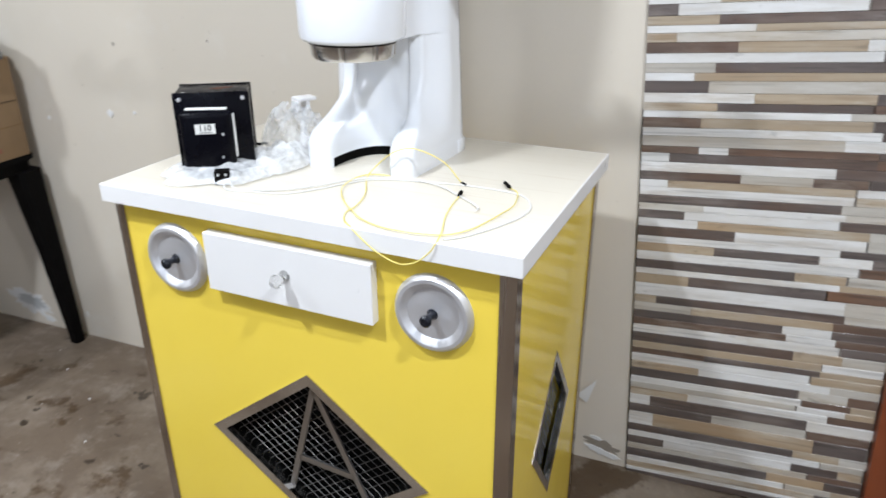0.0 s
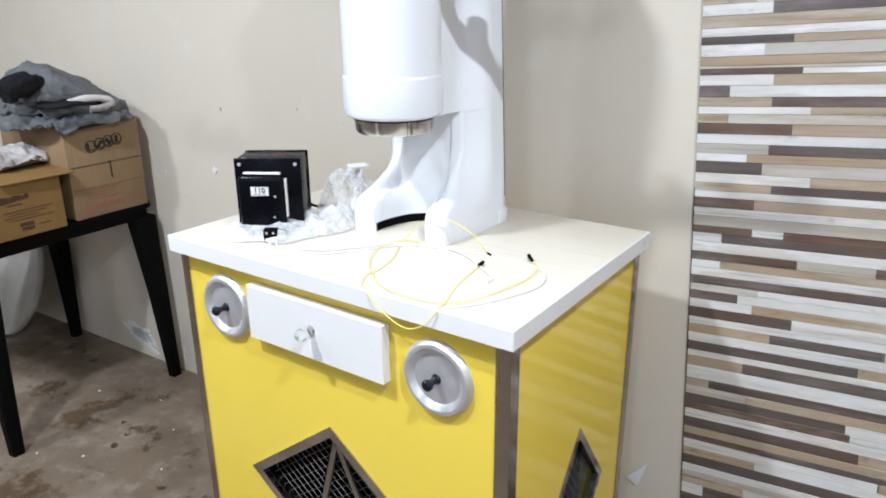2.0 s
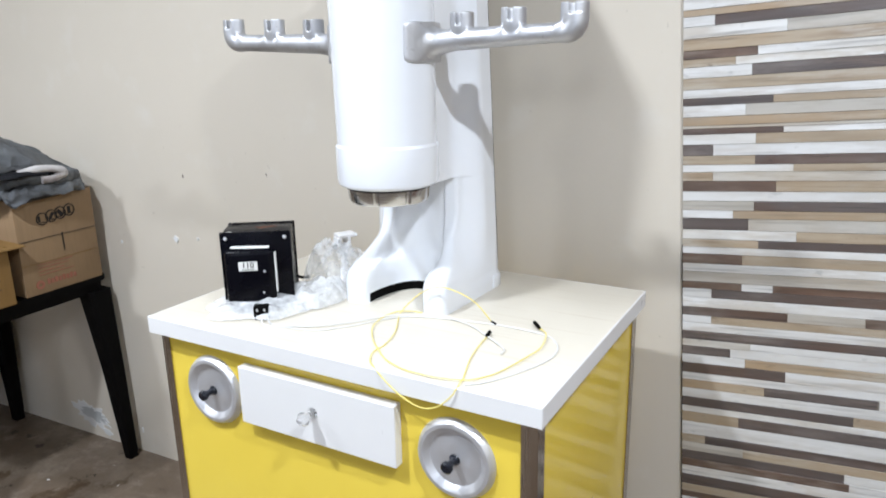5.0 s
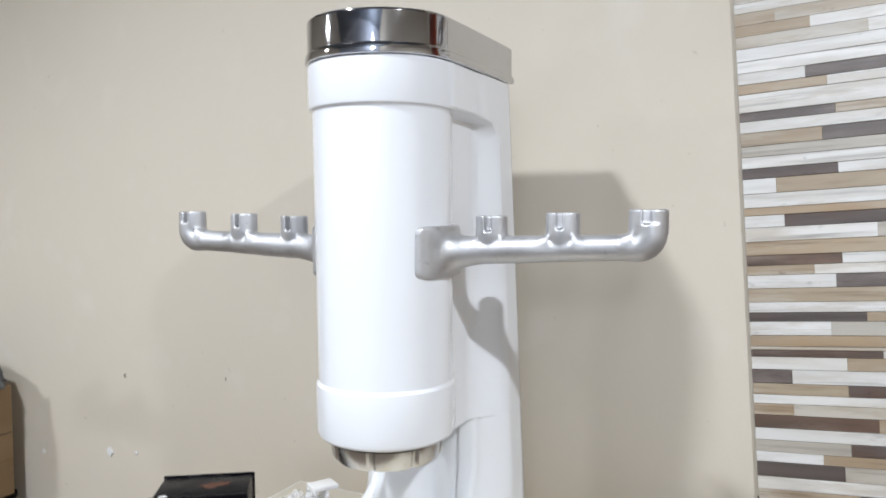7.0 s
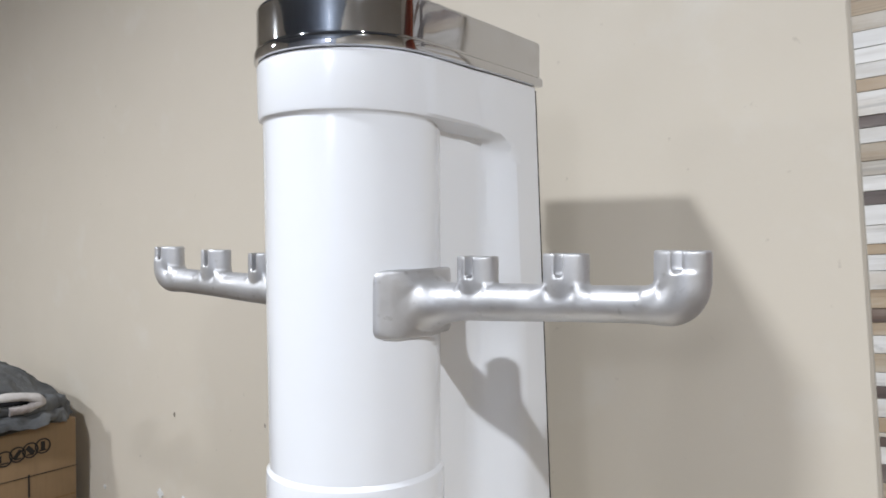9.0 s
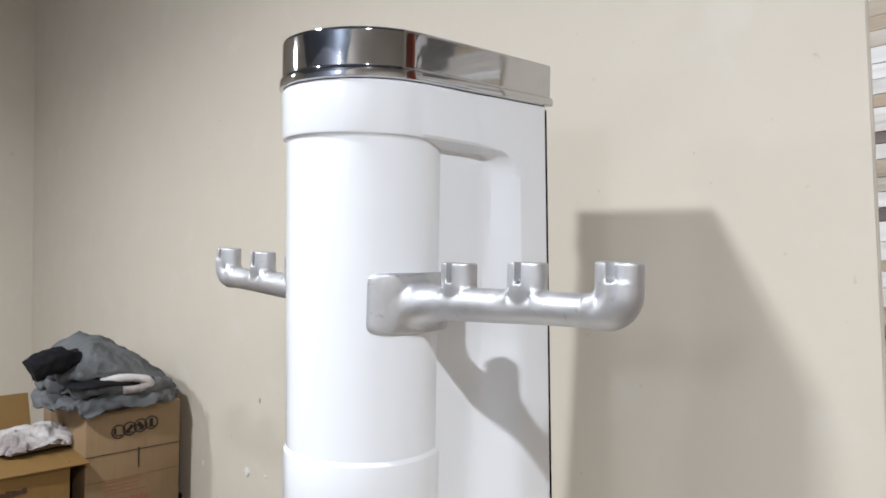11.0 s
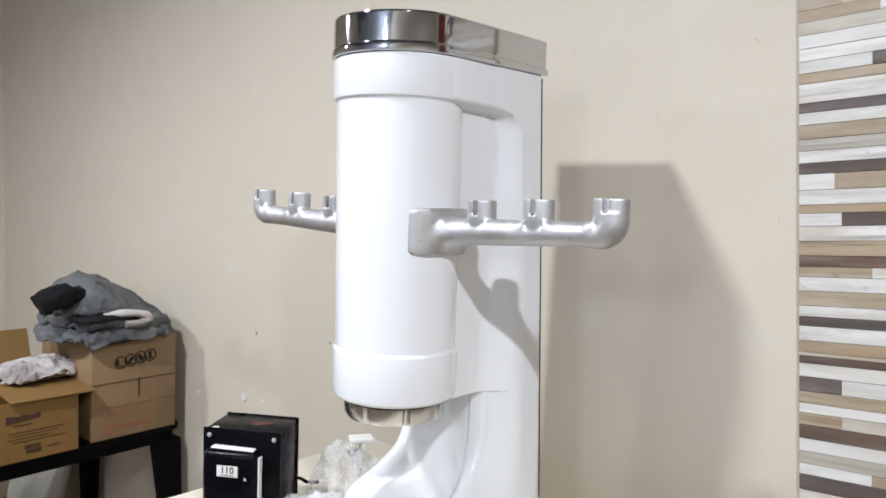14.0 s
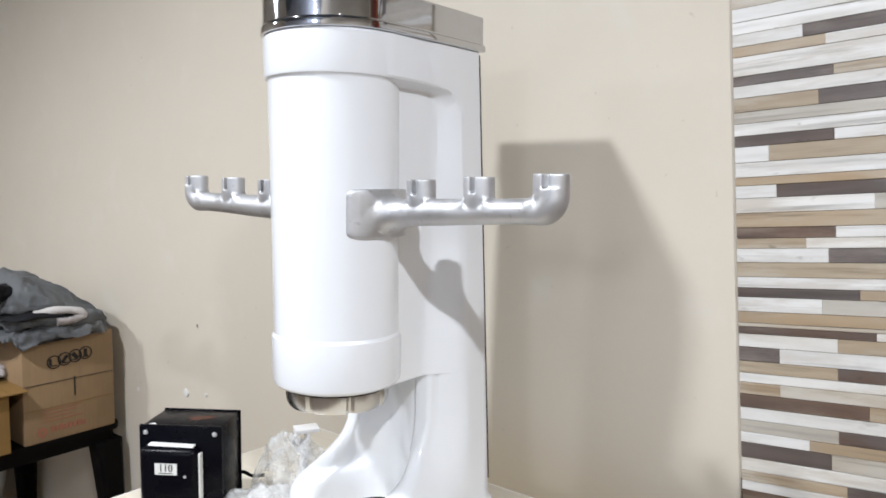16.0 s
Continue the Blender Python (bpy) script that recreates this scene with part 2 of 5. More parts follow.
LAMP_WHITE = Mat("lamp_housing", (0.8, 0.8, 0.8), 0.4).m
GLOW = Mat("lamp_glow", (1, 1, 1), 0.5, Emission_Color=(0.905, 0.945, 1.0, 1), Emission_Strength=12.0).m


# ---------------------------------------------------------------- mesh helpers
def empty(name, m=None, **tags):
    ob = new(name)
    ob.empty_display_size = 0.05
    if m is not None:
        ob.matrix_world = m
    return tagged(ob, **tags)


def mesh_of(name, bm, material, smooth=35):
    me = bpy.data.meshes.new(name)
    bmesh.ops.recalc_face_normals(bm, faces=bm.faces)
    if smooth:
        for f in bm.faces:
            f.smooth = True
        for e in bm.edges:
            if len(e.link_faces) == 2 and e.calc_face_angle(0) > radians(smooth):
                e.smooth = False
    bm.to_mesh(me)
    bm.free()
    if material:
        me.materials.append(material)
    return me


def part(name, bm, material, parent=None, label="", m=None, smooth=35):
    ob = new(name, mesh_of(name, bm, material, smooth))
    if parent is not None:
        ob.parent = parent
    if m is not None:
        ob.matrix_local = m
    return tagged(ob, label)


def thing(name, bm, material, m=None, smooth=35, **tags):
    ob = part(name, bm, material, None, "", m, smooth)
    return tagged(ob, **tags)


def box(x0, x1, y0, y1, z0, z1, bevel=0.0, seg=2, bm=None):
    own = bmesh.new()
    made = bmesh.ops.create_cube(own, size=1)["verts"]
    for v in made:
        v.co = Vector((x0 + (v.co.x + 0.5) * (x1 - x0), y0 + (v.co.y + 0.5) * (y1 - y0), z0 + (v.co.z + 0.5) * (z1 - z0)))
    if bevel:
        bmesh.ops.bevel(own, geom=own.edges[:], offset=bevel, segments=seg, profile=0.5, affect="EDGES")
    return join(bm, own)


def join(bm, other):
    """Adds a bmesh to another one; returns the whole."""
    if bm is None:
        return other
    table = {v: bm.verts.new(v.co) for v in other.verts}
    for f in other.faces:
        bm.faces.new([table[v] for v in f.verts])
    other.free()
    return bm


def loft(rings, closed=True, caps=True, bm=None):
    """A skin over rings of equally many points."""
    bm = bm or bmesh.new()
    made = [[bm.verts.new(p) for p in ring] for ring in rings]
    n = len(made[0])
    for a, b in zip(made, made[1:]):
        for i in range(n if closed else n - 1):
            j = (i + 1) % n
            bm.faces.new((a[i], a[j], b[j], b[i]))
    if caps:
        bm.faces.new(made[0][::-1])
        bm.faces.new(made[-1])
    return bm


def lathe(profile, n=48, bm=None, m=None):
    """Turns (radius, height) pairs round the z axis."""
    own = bmesh.new()
    rings = []
    for r, z in profile:
        if r < 1e-6:
            rings.append([own.verts.new((0, 0, z))])
        else:
            rings.append([own.verts.new((r * math.cos(2 * math.pi * i / n), r * math.sin(2 * math.pi * i / n), z)) for i in range(n)])
    for a, b in zip(rings, rings[1:]):
        for i in range(n):
            j = (i + 1) % n
            f = [a[i % len(a)], a[j % len(a)], b[j % len(b)], b[i % len(b)]]
            f = list(dict.fromkeys(f))
            if len(f) > 2:
                own.faces.new(f)
    if m is not None:
        own.transform(m)
    return join(bm, own)


def spline(points, steps=8):
    """A smooth run of points through the given ones."""
    p = [Vector(q) for q in points]
    p = [2 * p[0] - p[1], *p, 2 * p[-1] - p[-2]]
    out = []
    for a, b, c, d in zip(p, p[1:], p[2:], p[3:]):
        for k in range(steps):
            t = k / steps
            out.append(0.5 * (2 * b + (c - a) * t + (2 * a - 5 * b + 4 * c - d) * t * t + (3 * b - a - 3 * c + d) * t ** 3))
    return out + [p[-2]]


def tube(points, radius, sides=8, bm=None, caps=True):
    """A round tube along points; radius a number or one for each point."""
    pts = [Vector(p) for p in points]
    rings = []
    up = Vector((0.13, 0.21, 0.97))
    for i, p in enumerate(pts):
        d = (pts[min(i + 1, len(pts) - 1)] - pts[max(i - 1, 0)]).normalized()
        u = (up - d * up.dot(d)).normalized()
        v = d.cross(u)
        up = u
        r = radius[i] if isinstance(radius, (list, tuple)) else radius
        rings.append([p + r * (math.cos(2 * math.pi * k / sides) * u + math.sin(2 * math.pi * k / sides) * v) for k in range(sides)])
    return loft(rings, caps=caps, bm=bm)


def prism(outline, z0, z1, bevel=0.0, seg=2):
    """A flat outline in x and y, raised from z0 to z1."""
    bm = bmesh.new()
    low = [bm.verts.new((x, y, z0)) for x, y in outline]
    high = [bm.verts.new((x, y, z1)) for x, y in outline]
    n = len(outline)
    bm.faces.new(low[::-1])
    bm.faces.new(high)
    for i in range(n):
        bm.faces.new((low[i], low[(i + 1) % n], high[(i + 1) % n], high[i]))
    if bevel:
        bmesh.ops.bevel(bm, geom=[e for e in bm.edges], offset=bevel, segments=seg, profile=0.5, affect="EDGES")
    return bm


def ragged(w, h, depth, n=22, seed=1, jag=0.35):
    """A flake with an uneven outline, standing in x and z, depth along -y."""
    rnd = random.Random(seed)
    pts = []
    for i in range(n):
        a = 2 * math.pi * i / n
        k = 1 - jag * rnd.random()
        pts.append((0.5 * w * k * math.cos(a), 0.5 * h * k * math.sin(a)))
    bm = prism(pts, 0, depth)
    bm.transform(Matrix.Rotation(radians(90), 4, "X"))
    return bm


def fused(bms, voxel, rounds):
    """Bodies melted into one casting with soft inner corners."""
    whole = None
    for b in bms:
        bmesh.ops.recalc_face_normals(b, faces=b.faces)
        whole = join(whole, b)
    ob = new("casting", mesh_of("casting", whole, None, 0))
    mod = ob.modifiers.new("melt", "REMESH")
    mod.mode, mod.voxel_size = "VOXEL", voxel
    soft = ob.modifiers.new("soft", "SMOOTH")
    soft.factor, soft.iterations = 0.5, rounds
    me = bpy.data.meshes.new_from_object(ob.evaluated_get(bpy.context.evaluated_depsgraph_get()))
    bpy.data.objects.remove(ob)
    bm = bmesh.new()
    bm.from_mesh(me)
    bpy.data.meshes.remove(me)
    return bm


def rumple(bm, amount, scale, seed=0.0):
    """Shifts vertices by smooth noise."""
    for v in bm.verts:
        q = v.co * scale + Vector((seed, seed * 1.7, -seed))
        v.co += amount * noise.noise_vector(q)
    return bm


# ---------------------------------------------------------------- the room
X_LEFT, X_RIGHT, Y_FRONT = -3.15, 2.40, -5.50
LEAN_PANEL = 3.6  # degrees by which the tiled strip stands askew


def structure(name, bm, material, label, category):
    return thing(name, bm, material, label=label, category=category, kind="structure")


floor = structure("floor", box(X_LEFT - 0.12, X_RIGHT + 0.12, Y_FRONT - 0.12, 0.12, -0.12, 0.0), CONCRETE, "bare stained concrete floor with brown blotches", "floor")
structure("ceiling", box(X_LEFT - 0.12, X_RIGHT + 0.12, Y_FRONT - 0.12, 0.12, CEIL, CEIL + 0.12), CEILING_PAINT, "plain pale blue painted ceiling", "ceiling")
structure("wall_north", box(X_LEFT, X_RIGHT, 0.0, 0.12, 0, CEIL), WALL, "beige painted wall with chips and scuffs", "wall")
structure("wall_west", box(X_LEFT - 0.12, X_LEFT, Y_FRONT, 0.12, 0, CEIL), WALL, "beige painted side wall", "wall")
structure("wall_east", box(X_RIGHT, X_RIGHT + 0.12, Y_FRONT, 0.12, 0, CEIL), WALL, "beige painted side wall", "wall")
# unseen wall, added to close the room and to be mirrored in the cap
structure("wall_south", box(X_LEFT, X_RIGHT, Y_FRONT - 0.12, Y_FRONT, 0, CEIL), REFLECTED_BLUE, "unseen pale blue wall added to close the room and show in the chrome cap", "wall")


def pendant_lamp(x, y, z, size, flat):
    """A flat round lamp, or the added fill bulb, on a short cord."""
    if not flat:
        z += size / 2
    lamp = empty("pendant_lamp", pose(x, y, z), label="flat round white lamp hanging on a short cord, switched on" if flat else "unseen bulb on a short cord, added as fill light", category="lamp", group="pendant lamps")
    top = CEIL - z
    part("ceiling_rose", lathe([(0, top - 0.03), (0.03, top - 0.025), (0.045, top - 0.004), (0.045, top), (0, top)], 24), LAMP_WHITE, lamp)
    if flat:
        r = size / 2 + 0.01
        part("cord", tube([(0, 0, 0.05), (0, 0, top - 0.02)], 0.003, 8), BLACK_METAL, lamp)
        part("housing", lathe([(0, 0.055), (0.02, 0.055), (r * 0.9, 0.035), (r, 0.028), (r, 0.012), (r - 0.004, 0.010), (r - 0.006, 0.02), (0, 0.02)], 32), LAMP_WHITE, lamp)
        part("diffuser", lathe([(0, 0.012), (r - 0.007, 0.012), (r - 0.007, 0.018), (0, 0.018)], 32), GLOW, lamp, "glowing opal disc")
    else:
        part("socket", lathe([(0, 0.078), (0.012, 0.078), (0.018, 0.070), (0.018, 0.048), (0, 0.048)], 24), LAMP_WHITE, lamp)
        part("bulb", lathe([(0, 0.002), (0.012, 0.004), (0.021, 0.012), (0.025, 0.024), (0.022, 0.036), (0.016, 0.047), (0, 0.0475)], 24), GLOW, lamp, "glowing bulb of the added fill light")


for lx, ly, lz, watts, size, flat in LAMPS:
    pendant_lamp(lx, ly, lz, size, flat)


# ---------------------------------------------------------------- the yellow cabinet
TOP = 0.917
CAB = pose(-0.421, -0.698, 0, 0, 0, -2.3)  # front left corner of the worktop
CW, CD = 0.803, 0.560


def rhombus(cx, cz, hw, hh):
    return [(cx, cz + hh), (cx - hw, cz), (cx, cz - hh), (cx + hw, cz)]


def panel_with_rhombus(w, z0, z1, hole, t):
    """An upright panel in x and z, t thick towards +y, with a rhombus cut through."""
    (tx, tz), (lx, lz), (bx, bz), (rx, rz) = hole
    bm = bmesh.new()

    def ring(y):
        o = [bm.verts.new((x, y, z)) for x, z in ((tx, z1), (0, z1), (0, lz), (0, z0), (bx, z0), (w, z0), (w, rz), (w, z1))]
        i = [bm.verts.new((x, y, z)) for x, z in hole]
        return o, i

    def skin(o, i, turn):
        for f in ((o[0], o[1], o[2], i[1], i[0]), (o[2], o[3], o[4], i[2], i[1]), (o[4], o[5], o[6], i[3], i[2]), (o[6], o[7], o[0], i[0], i[3])):
            bm.faces.new(f[::turn])

    of, hf = ring(0)
    ob, hb = ring(t)
    skin(of, hf, 1)
    skin(ob, hb, -1)
    for a, b in ((of, ob), (hf, hb)):
        for k in range(len(a)):
            bm.faces.new((a[k], a[(k + 1) % len(a)], b[(k + 1) % len(a)], b[k]))
    return bm


def rhombus_frame(hole, width, depth, proud):
    """A mitred flat-bar frame round a rhombus, with a return into the hole."""
    bm = bmesh.new()
    cx = sum(p[0] for p in hole) / 4
    cz = sum(p[1] for p in hole) / 4
    hw, hh = hole[3][0] - cx, hole[0][1] - cz
    k = 1 - width * math.hypot(hw, hh) / (hw * hh)
    rings = []
    for s, y in ((1.0, 0.0), (1.0, -proud), (k, -proud), (k, depth), (k - 0.01, depth), (k - 0.01, -proud + 0.001)):
        rings.append([bm.verts.new((cx + (x - cx) * s, y, cz + (z - cz) * s)) for x, z in hole])
    for a, b in zip(rings[:4], rings[1:4]):
        for i in range(4):
            bm.faces.new((a[i], a[(i + 1) % 4], b[(i + 1) % 4], b[i]))
    return bm, k


def mesh_wires(hole, k, pitch, r, y, flat):
    """Woven wire across a rhombus: each family of wires as one list of bmeshes."""
    cx = sum(p[0] for p in hole) / 4
    cz = sum(p[1] for p in hole) / 4
    hw, hh = (hole[3][0] - cx) * k, (hole[0][1] - cz) * k
    out = []
    d1, d2 = Vector((hw, 0, hh)), Vector((hw, 0, -hh))
    side = d1.length
    n = int(side / pitch)
    for a, b in ((d1, d2), (d2, d1)):
        for i in range(1, n):
            s = i / n
            start = Vector((cx - hw, y, cz)) + b * s
            # start lies on the edge along b; the wire runs along a
            out.append(tube([start, start + a], r, 4, caps=False))
    return out


def bar(a, b, w, t, y):
    """A flat bar from a to b in x and z."""
    a, b = Vector((a[0], 0, a[1])), Vector((b[0], 0, b[1]))
    d = (b - a).normalized()
    n = Vector((-d.z, 0, d.x)) * w / 2
    bm = bmesh.new()
    rings = [[p + n + Vector((0, y, 0)), p - n + Vector((0, y, 0)), p - n + Vector((0, y - t, 0)), p + n + Vector((0, y - t, 0))] for p in (a, b)]
    return loft(rings, bm=bm)


def cabinet():
    cab = empty("cabinet", CAB, label="bright yellow laminate cabinet with steel corner posts and grille openings", category="cabinet")
    x0, x1, y0, y1, z0, z1 = 0.010, 0.786, 0.024, 0.548, 0.012, TOP - 0.033
    # corner posts: steel angles
    t, leg = 0.003, 0.027
    for cx, cy, sx, sy in ((x0, y0, 1, 1), (x1, y0, -1, 1), (x0, y1, 1, -1), (x1, y1, -1, -1)):
        pts = [(0, 0), (leg, 0), (leg, t), (t, t), (t, leg), (0, leg)]
        if (cx, cy) == (x0, y0):
            pts = [(0, 0), (0.020, 0), (0.020, t), (t, t), (t, leg), (0, leg)]
        pts = [(cx + sx * (px - t), cy + sy * (py - t)) for px, py in pts]
        if sx * sy < 0:
            pts = pts[::-1]
        part("corner_post", prism(pts, 0.0, z1, 0.0006, 1), STEEL, cab, "brushed steel corner angle")
    # front with its rhombus
    hole = rhombus(0.402, 0.419, 0.240, 0.183)
    shift = [(px - x0, pz) for px, pz in hole]
    part("front_panel", panel_with_rhombus(x1 - x0, z0, z1, shift, 0.015), YELLOW, cab, m=pose(x0, y0, 0))
    bm, k = rhombus_frame(hole, 0.019, 0.030, 0.003)
    part("grille_frame", bm, FRAME_STEEL, cab, "polished steel rhombus frame", pose(0, y0, 0), smooth=0)
    wires = None
    for w in mesh_wires(hole, k, 0.0165, 0.0008, y0 + 0.020, 0):
        wires = join(wires, w)
    part("wire_mesh", wires, WIRE_STEEL, cab, "fine woven steel wire mesh")
    bars = ((0.402, 0.560), (0.330, 0.300)), ((0.404, 0.560), (0.520, 0.300)), ((0.357, 0.393), (0.480, 0.384))
    for a, b in bars:
        part("grille_bar", bar(a, b, 0.012, 0.004, y0 + 0.014), BAR_STEEL, cab, "flat grey steel bar")
    # right side, seen from outside along +x
    side = rhombus(0.302, 0.415, 0.131, 0.176)
    shift = [(py - y0, pz) for py, pz in side]
    part("side_panel", panel_with_rhombus(y1 - y0, z0, z1, shift, 0.015), YELLOW, cab, m=pose(x1, y0, 0, 0, 0, 90))
    bm, k = rhombus_frame(side, 0.015, 0.012, 0.002)
    part("grille_frame", bm, FRAME_STEEL, cab, "polished steel rhombus frame", pose(x1, 0, 0, 0, 0, 90), smooth=0)
    wires = None
    for w in mesh_wires(side, k, 0.0165, 0.0008, 0.018, 0):
        wires = join(wires, w)
    part("wire_mesh", wires, WIRE_STEEL, cab, "fine woven steel wire mesh", pose(x1, 0, 0, 0, 0, 90))
    part("side_panel", box(x0, x0 + 0.015, y0 + 0.016, y1 - 0.016, z0, z1), YELLOW, cab)
    part("back_panel", box(x0 + 0.016, x1 - 0.016, y1 - 0.015, y1, z0, z1), YELLOW, cab)
    # black box and black bottom: shade of the inside put into the colour
    part("shade_box", box(x0 + 0.10, x1 - 0.075, y0 + 0.11, y1 - 0.05, z0 + 0.05, z1 - 0.05), VOID, cab, "black box standing in for the shaded inside")
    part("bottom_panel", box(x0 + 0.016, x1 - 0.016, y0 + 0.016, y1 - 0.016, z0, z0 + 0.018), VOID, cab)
    # drawer
    dr = part("drawer_front", box(0.222, 0.555, 0.004, y0 - 0.0005, 0.748, 0.857, 0.0012, 1), WHITE_EDGE, cab, "white laminate drawer front")
    knob = lathe([(0, 0.045), (0.008, 0.044), (0.013, 0.036), (0.014, 0.030), (0.009, 0.020), (0.007, 0.010), (0.012, 0.0), (0, 0)], 20, m=Matrix.Rotation(radians(90), 4, "X"))
    part("drawer_knob", knob, CLEAR, dr, "clear plastic knob with a steel screw", pose(0.389, 0.004, 0.806) @ Matrix.Diagonal((0.85, 0.75, 0.85, 1)))
    part("screw_head", lathe([(0, 0.0475), (0.004, 0.0472), (0.0045, 0.0455), (0, 0.0455)], 12, m=Matrix.Rotation(radians(90), 4, "X")), DISC_STEEL, dr, "", pose(0.389, 0.004, 0.806) @ Matrix.Diagonal((0.85, 0.75, 0.85, 1)))
    # round pulls
    for cx in (0.138, 0.654):
        dish = lathe([(0, 0.0055), (0.010, 0.0055), (0.040, 0.0035), (0.047, 0.0035), (0.052, 0.008), (0.058, 0.0115), (0.064, 0.011), (0.069, 0.006), (0.0715, 0.0), (0, 0.0)], 64, m=Matrix.Rotation(radians(90), 4, "X"))
        d = part("round_plate", dish, DISC_STEEL, cab, "satin steel dished plate", pose(cx, y0, 0.785) @ Matrix.Diagonal((0.955, 1, 0.955, 1)))
        kn = lathe([(0, 0.036), (0.007, 0.0358), (0.0102, 0.033), (0.0105, 0.029), (0.0075, 0.024), (0.0055, 0.018), (0.007, 0.010), (0.010, 0.006), (0, 0.005)], 24, m=Matrix.Rotation(radians(90), 4, "X"))
        part("knob", kn, KNOB_BLACK, d, "glossy black knob")
    return cab


cabinet()
worktop = empty("worktop", CAB, label="cream wood-grain worktop with white edging on the yellow cabinet", category="worktop")
part("board", box(0.0025, CW - 0.0025, 0.0025, CD - 0.0025, TOP - 0.033, TOP, 0.002, 2), WORKTOP, worktop)
for ax in ((0, CW, 0, 0.003), (0, CW, CD - 0.003, CD), (0, 0.003, 0.003, CD - 0.003), (CW - 0.003, CW, 0.003, CD - 0.003)):
    part("edge_band", box(*ax, TOP - 0.0335, TOP - 0.0006, 0.0008, 1), WHITE_EDGE, worktop, "white edge band")


# ---------------------------------------------------------------- the drink tower
TX, TY = -0.012, -0.468
Z_RING, Z_COLLAR, Z_BAND, Z_CAP = 1.159, 1.234, 1.586, 1.654
REAR = -0.250


def smoothstep(a, b, x):
    t = min(1, max(0, (x - a) / (b - a)))
    return t * t * (3 - 2 * t)


def rear_width(z):
    return 0.099 + 0.041 * (Z_CAP - z)


def draft(z):
    """How far up the tapered barrel a level lies, 0 to 1."""
    return min(1.15, max(0.0, (z - Z_COLLAR) / (Z_BAND - Z_COLLAR)))


def side_at(z, y, side):
    """Half width of the column at depth y: the sunk side swells into the back post, more softly lower down."""
    low = 1 - smoothstep(1.18, 1.50, z)
    dz = Z_BAND - z
    turn = 0.030 - math.sqrt(max(0.0, 0.030 ** 2 - (0.030 - dz) ** 2)) if 0 <= dz < 0.030 else (0.030 if dz < 0 else 0.0)
    ys, half = 0.142 - 0.014 * low - 1.4 * turn, 0.020 + 0.014 * low
    return side + (rear_width(z) - side) * smoothstep(ys - half, ys + half, y)


def side_run(z, side, y0, n=16):
    """The side from depth y0 to the back corner."""
    yb = REAR - TY
    ys = [y0 + (yb - 0.006 - y0) * i / n for i in range(n + 1)]
    return [(side_at(z, y, side), y) for y in ys] + [(rear_width(z) - 0.006, yb)]


def slope(y):
    """The top of the tower falls a little towards the front."""
    return -0.0085 * (REAR - TY - y) / 0.31


def column_ring(z, r, side, n=32):
    """One level of the column, in tower coordinates: round front, sunk sides, square back."""
    cy = -0.004 * draft(z)
    a0 = math.acos(min(1.0, side / r))
    pts = []
    for i in range(n + 1):  # round front, from +x over -y to -x
        a = -a0 + (math.pi + 2 * a0) * i / n
        pts.append((r * math.cos(a), cy - r * math.sin(a), z))
    half = side_run(z, side, cy + r * math.sin(a0) + 0.004)
    pts += [(-x, y, z) for x, y in half]
    pts += [(x, y, z) for x, y in half[::-1]]
    if z > Z_CAP - 0.01:
        pts = [(x, y, z + slope(y)) for x, y, z in pts]
    return pts


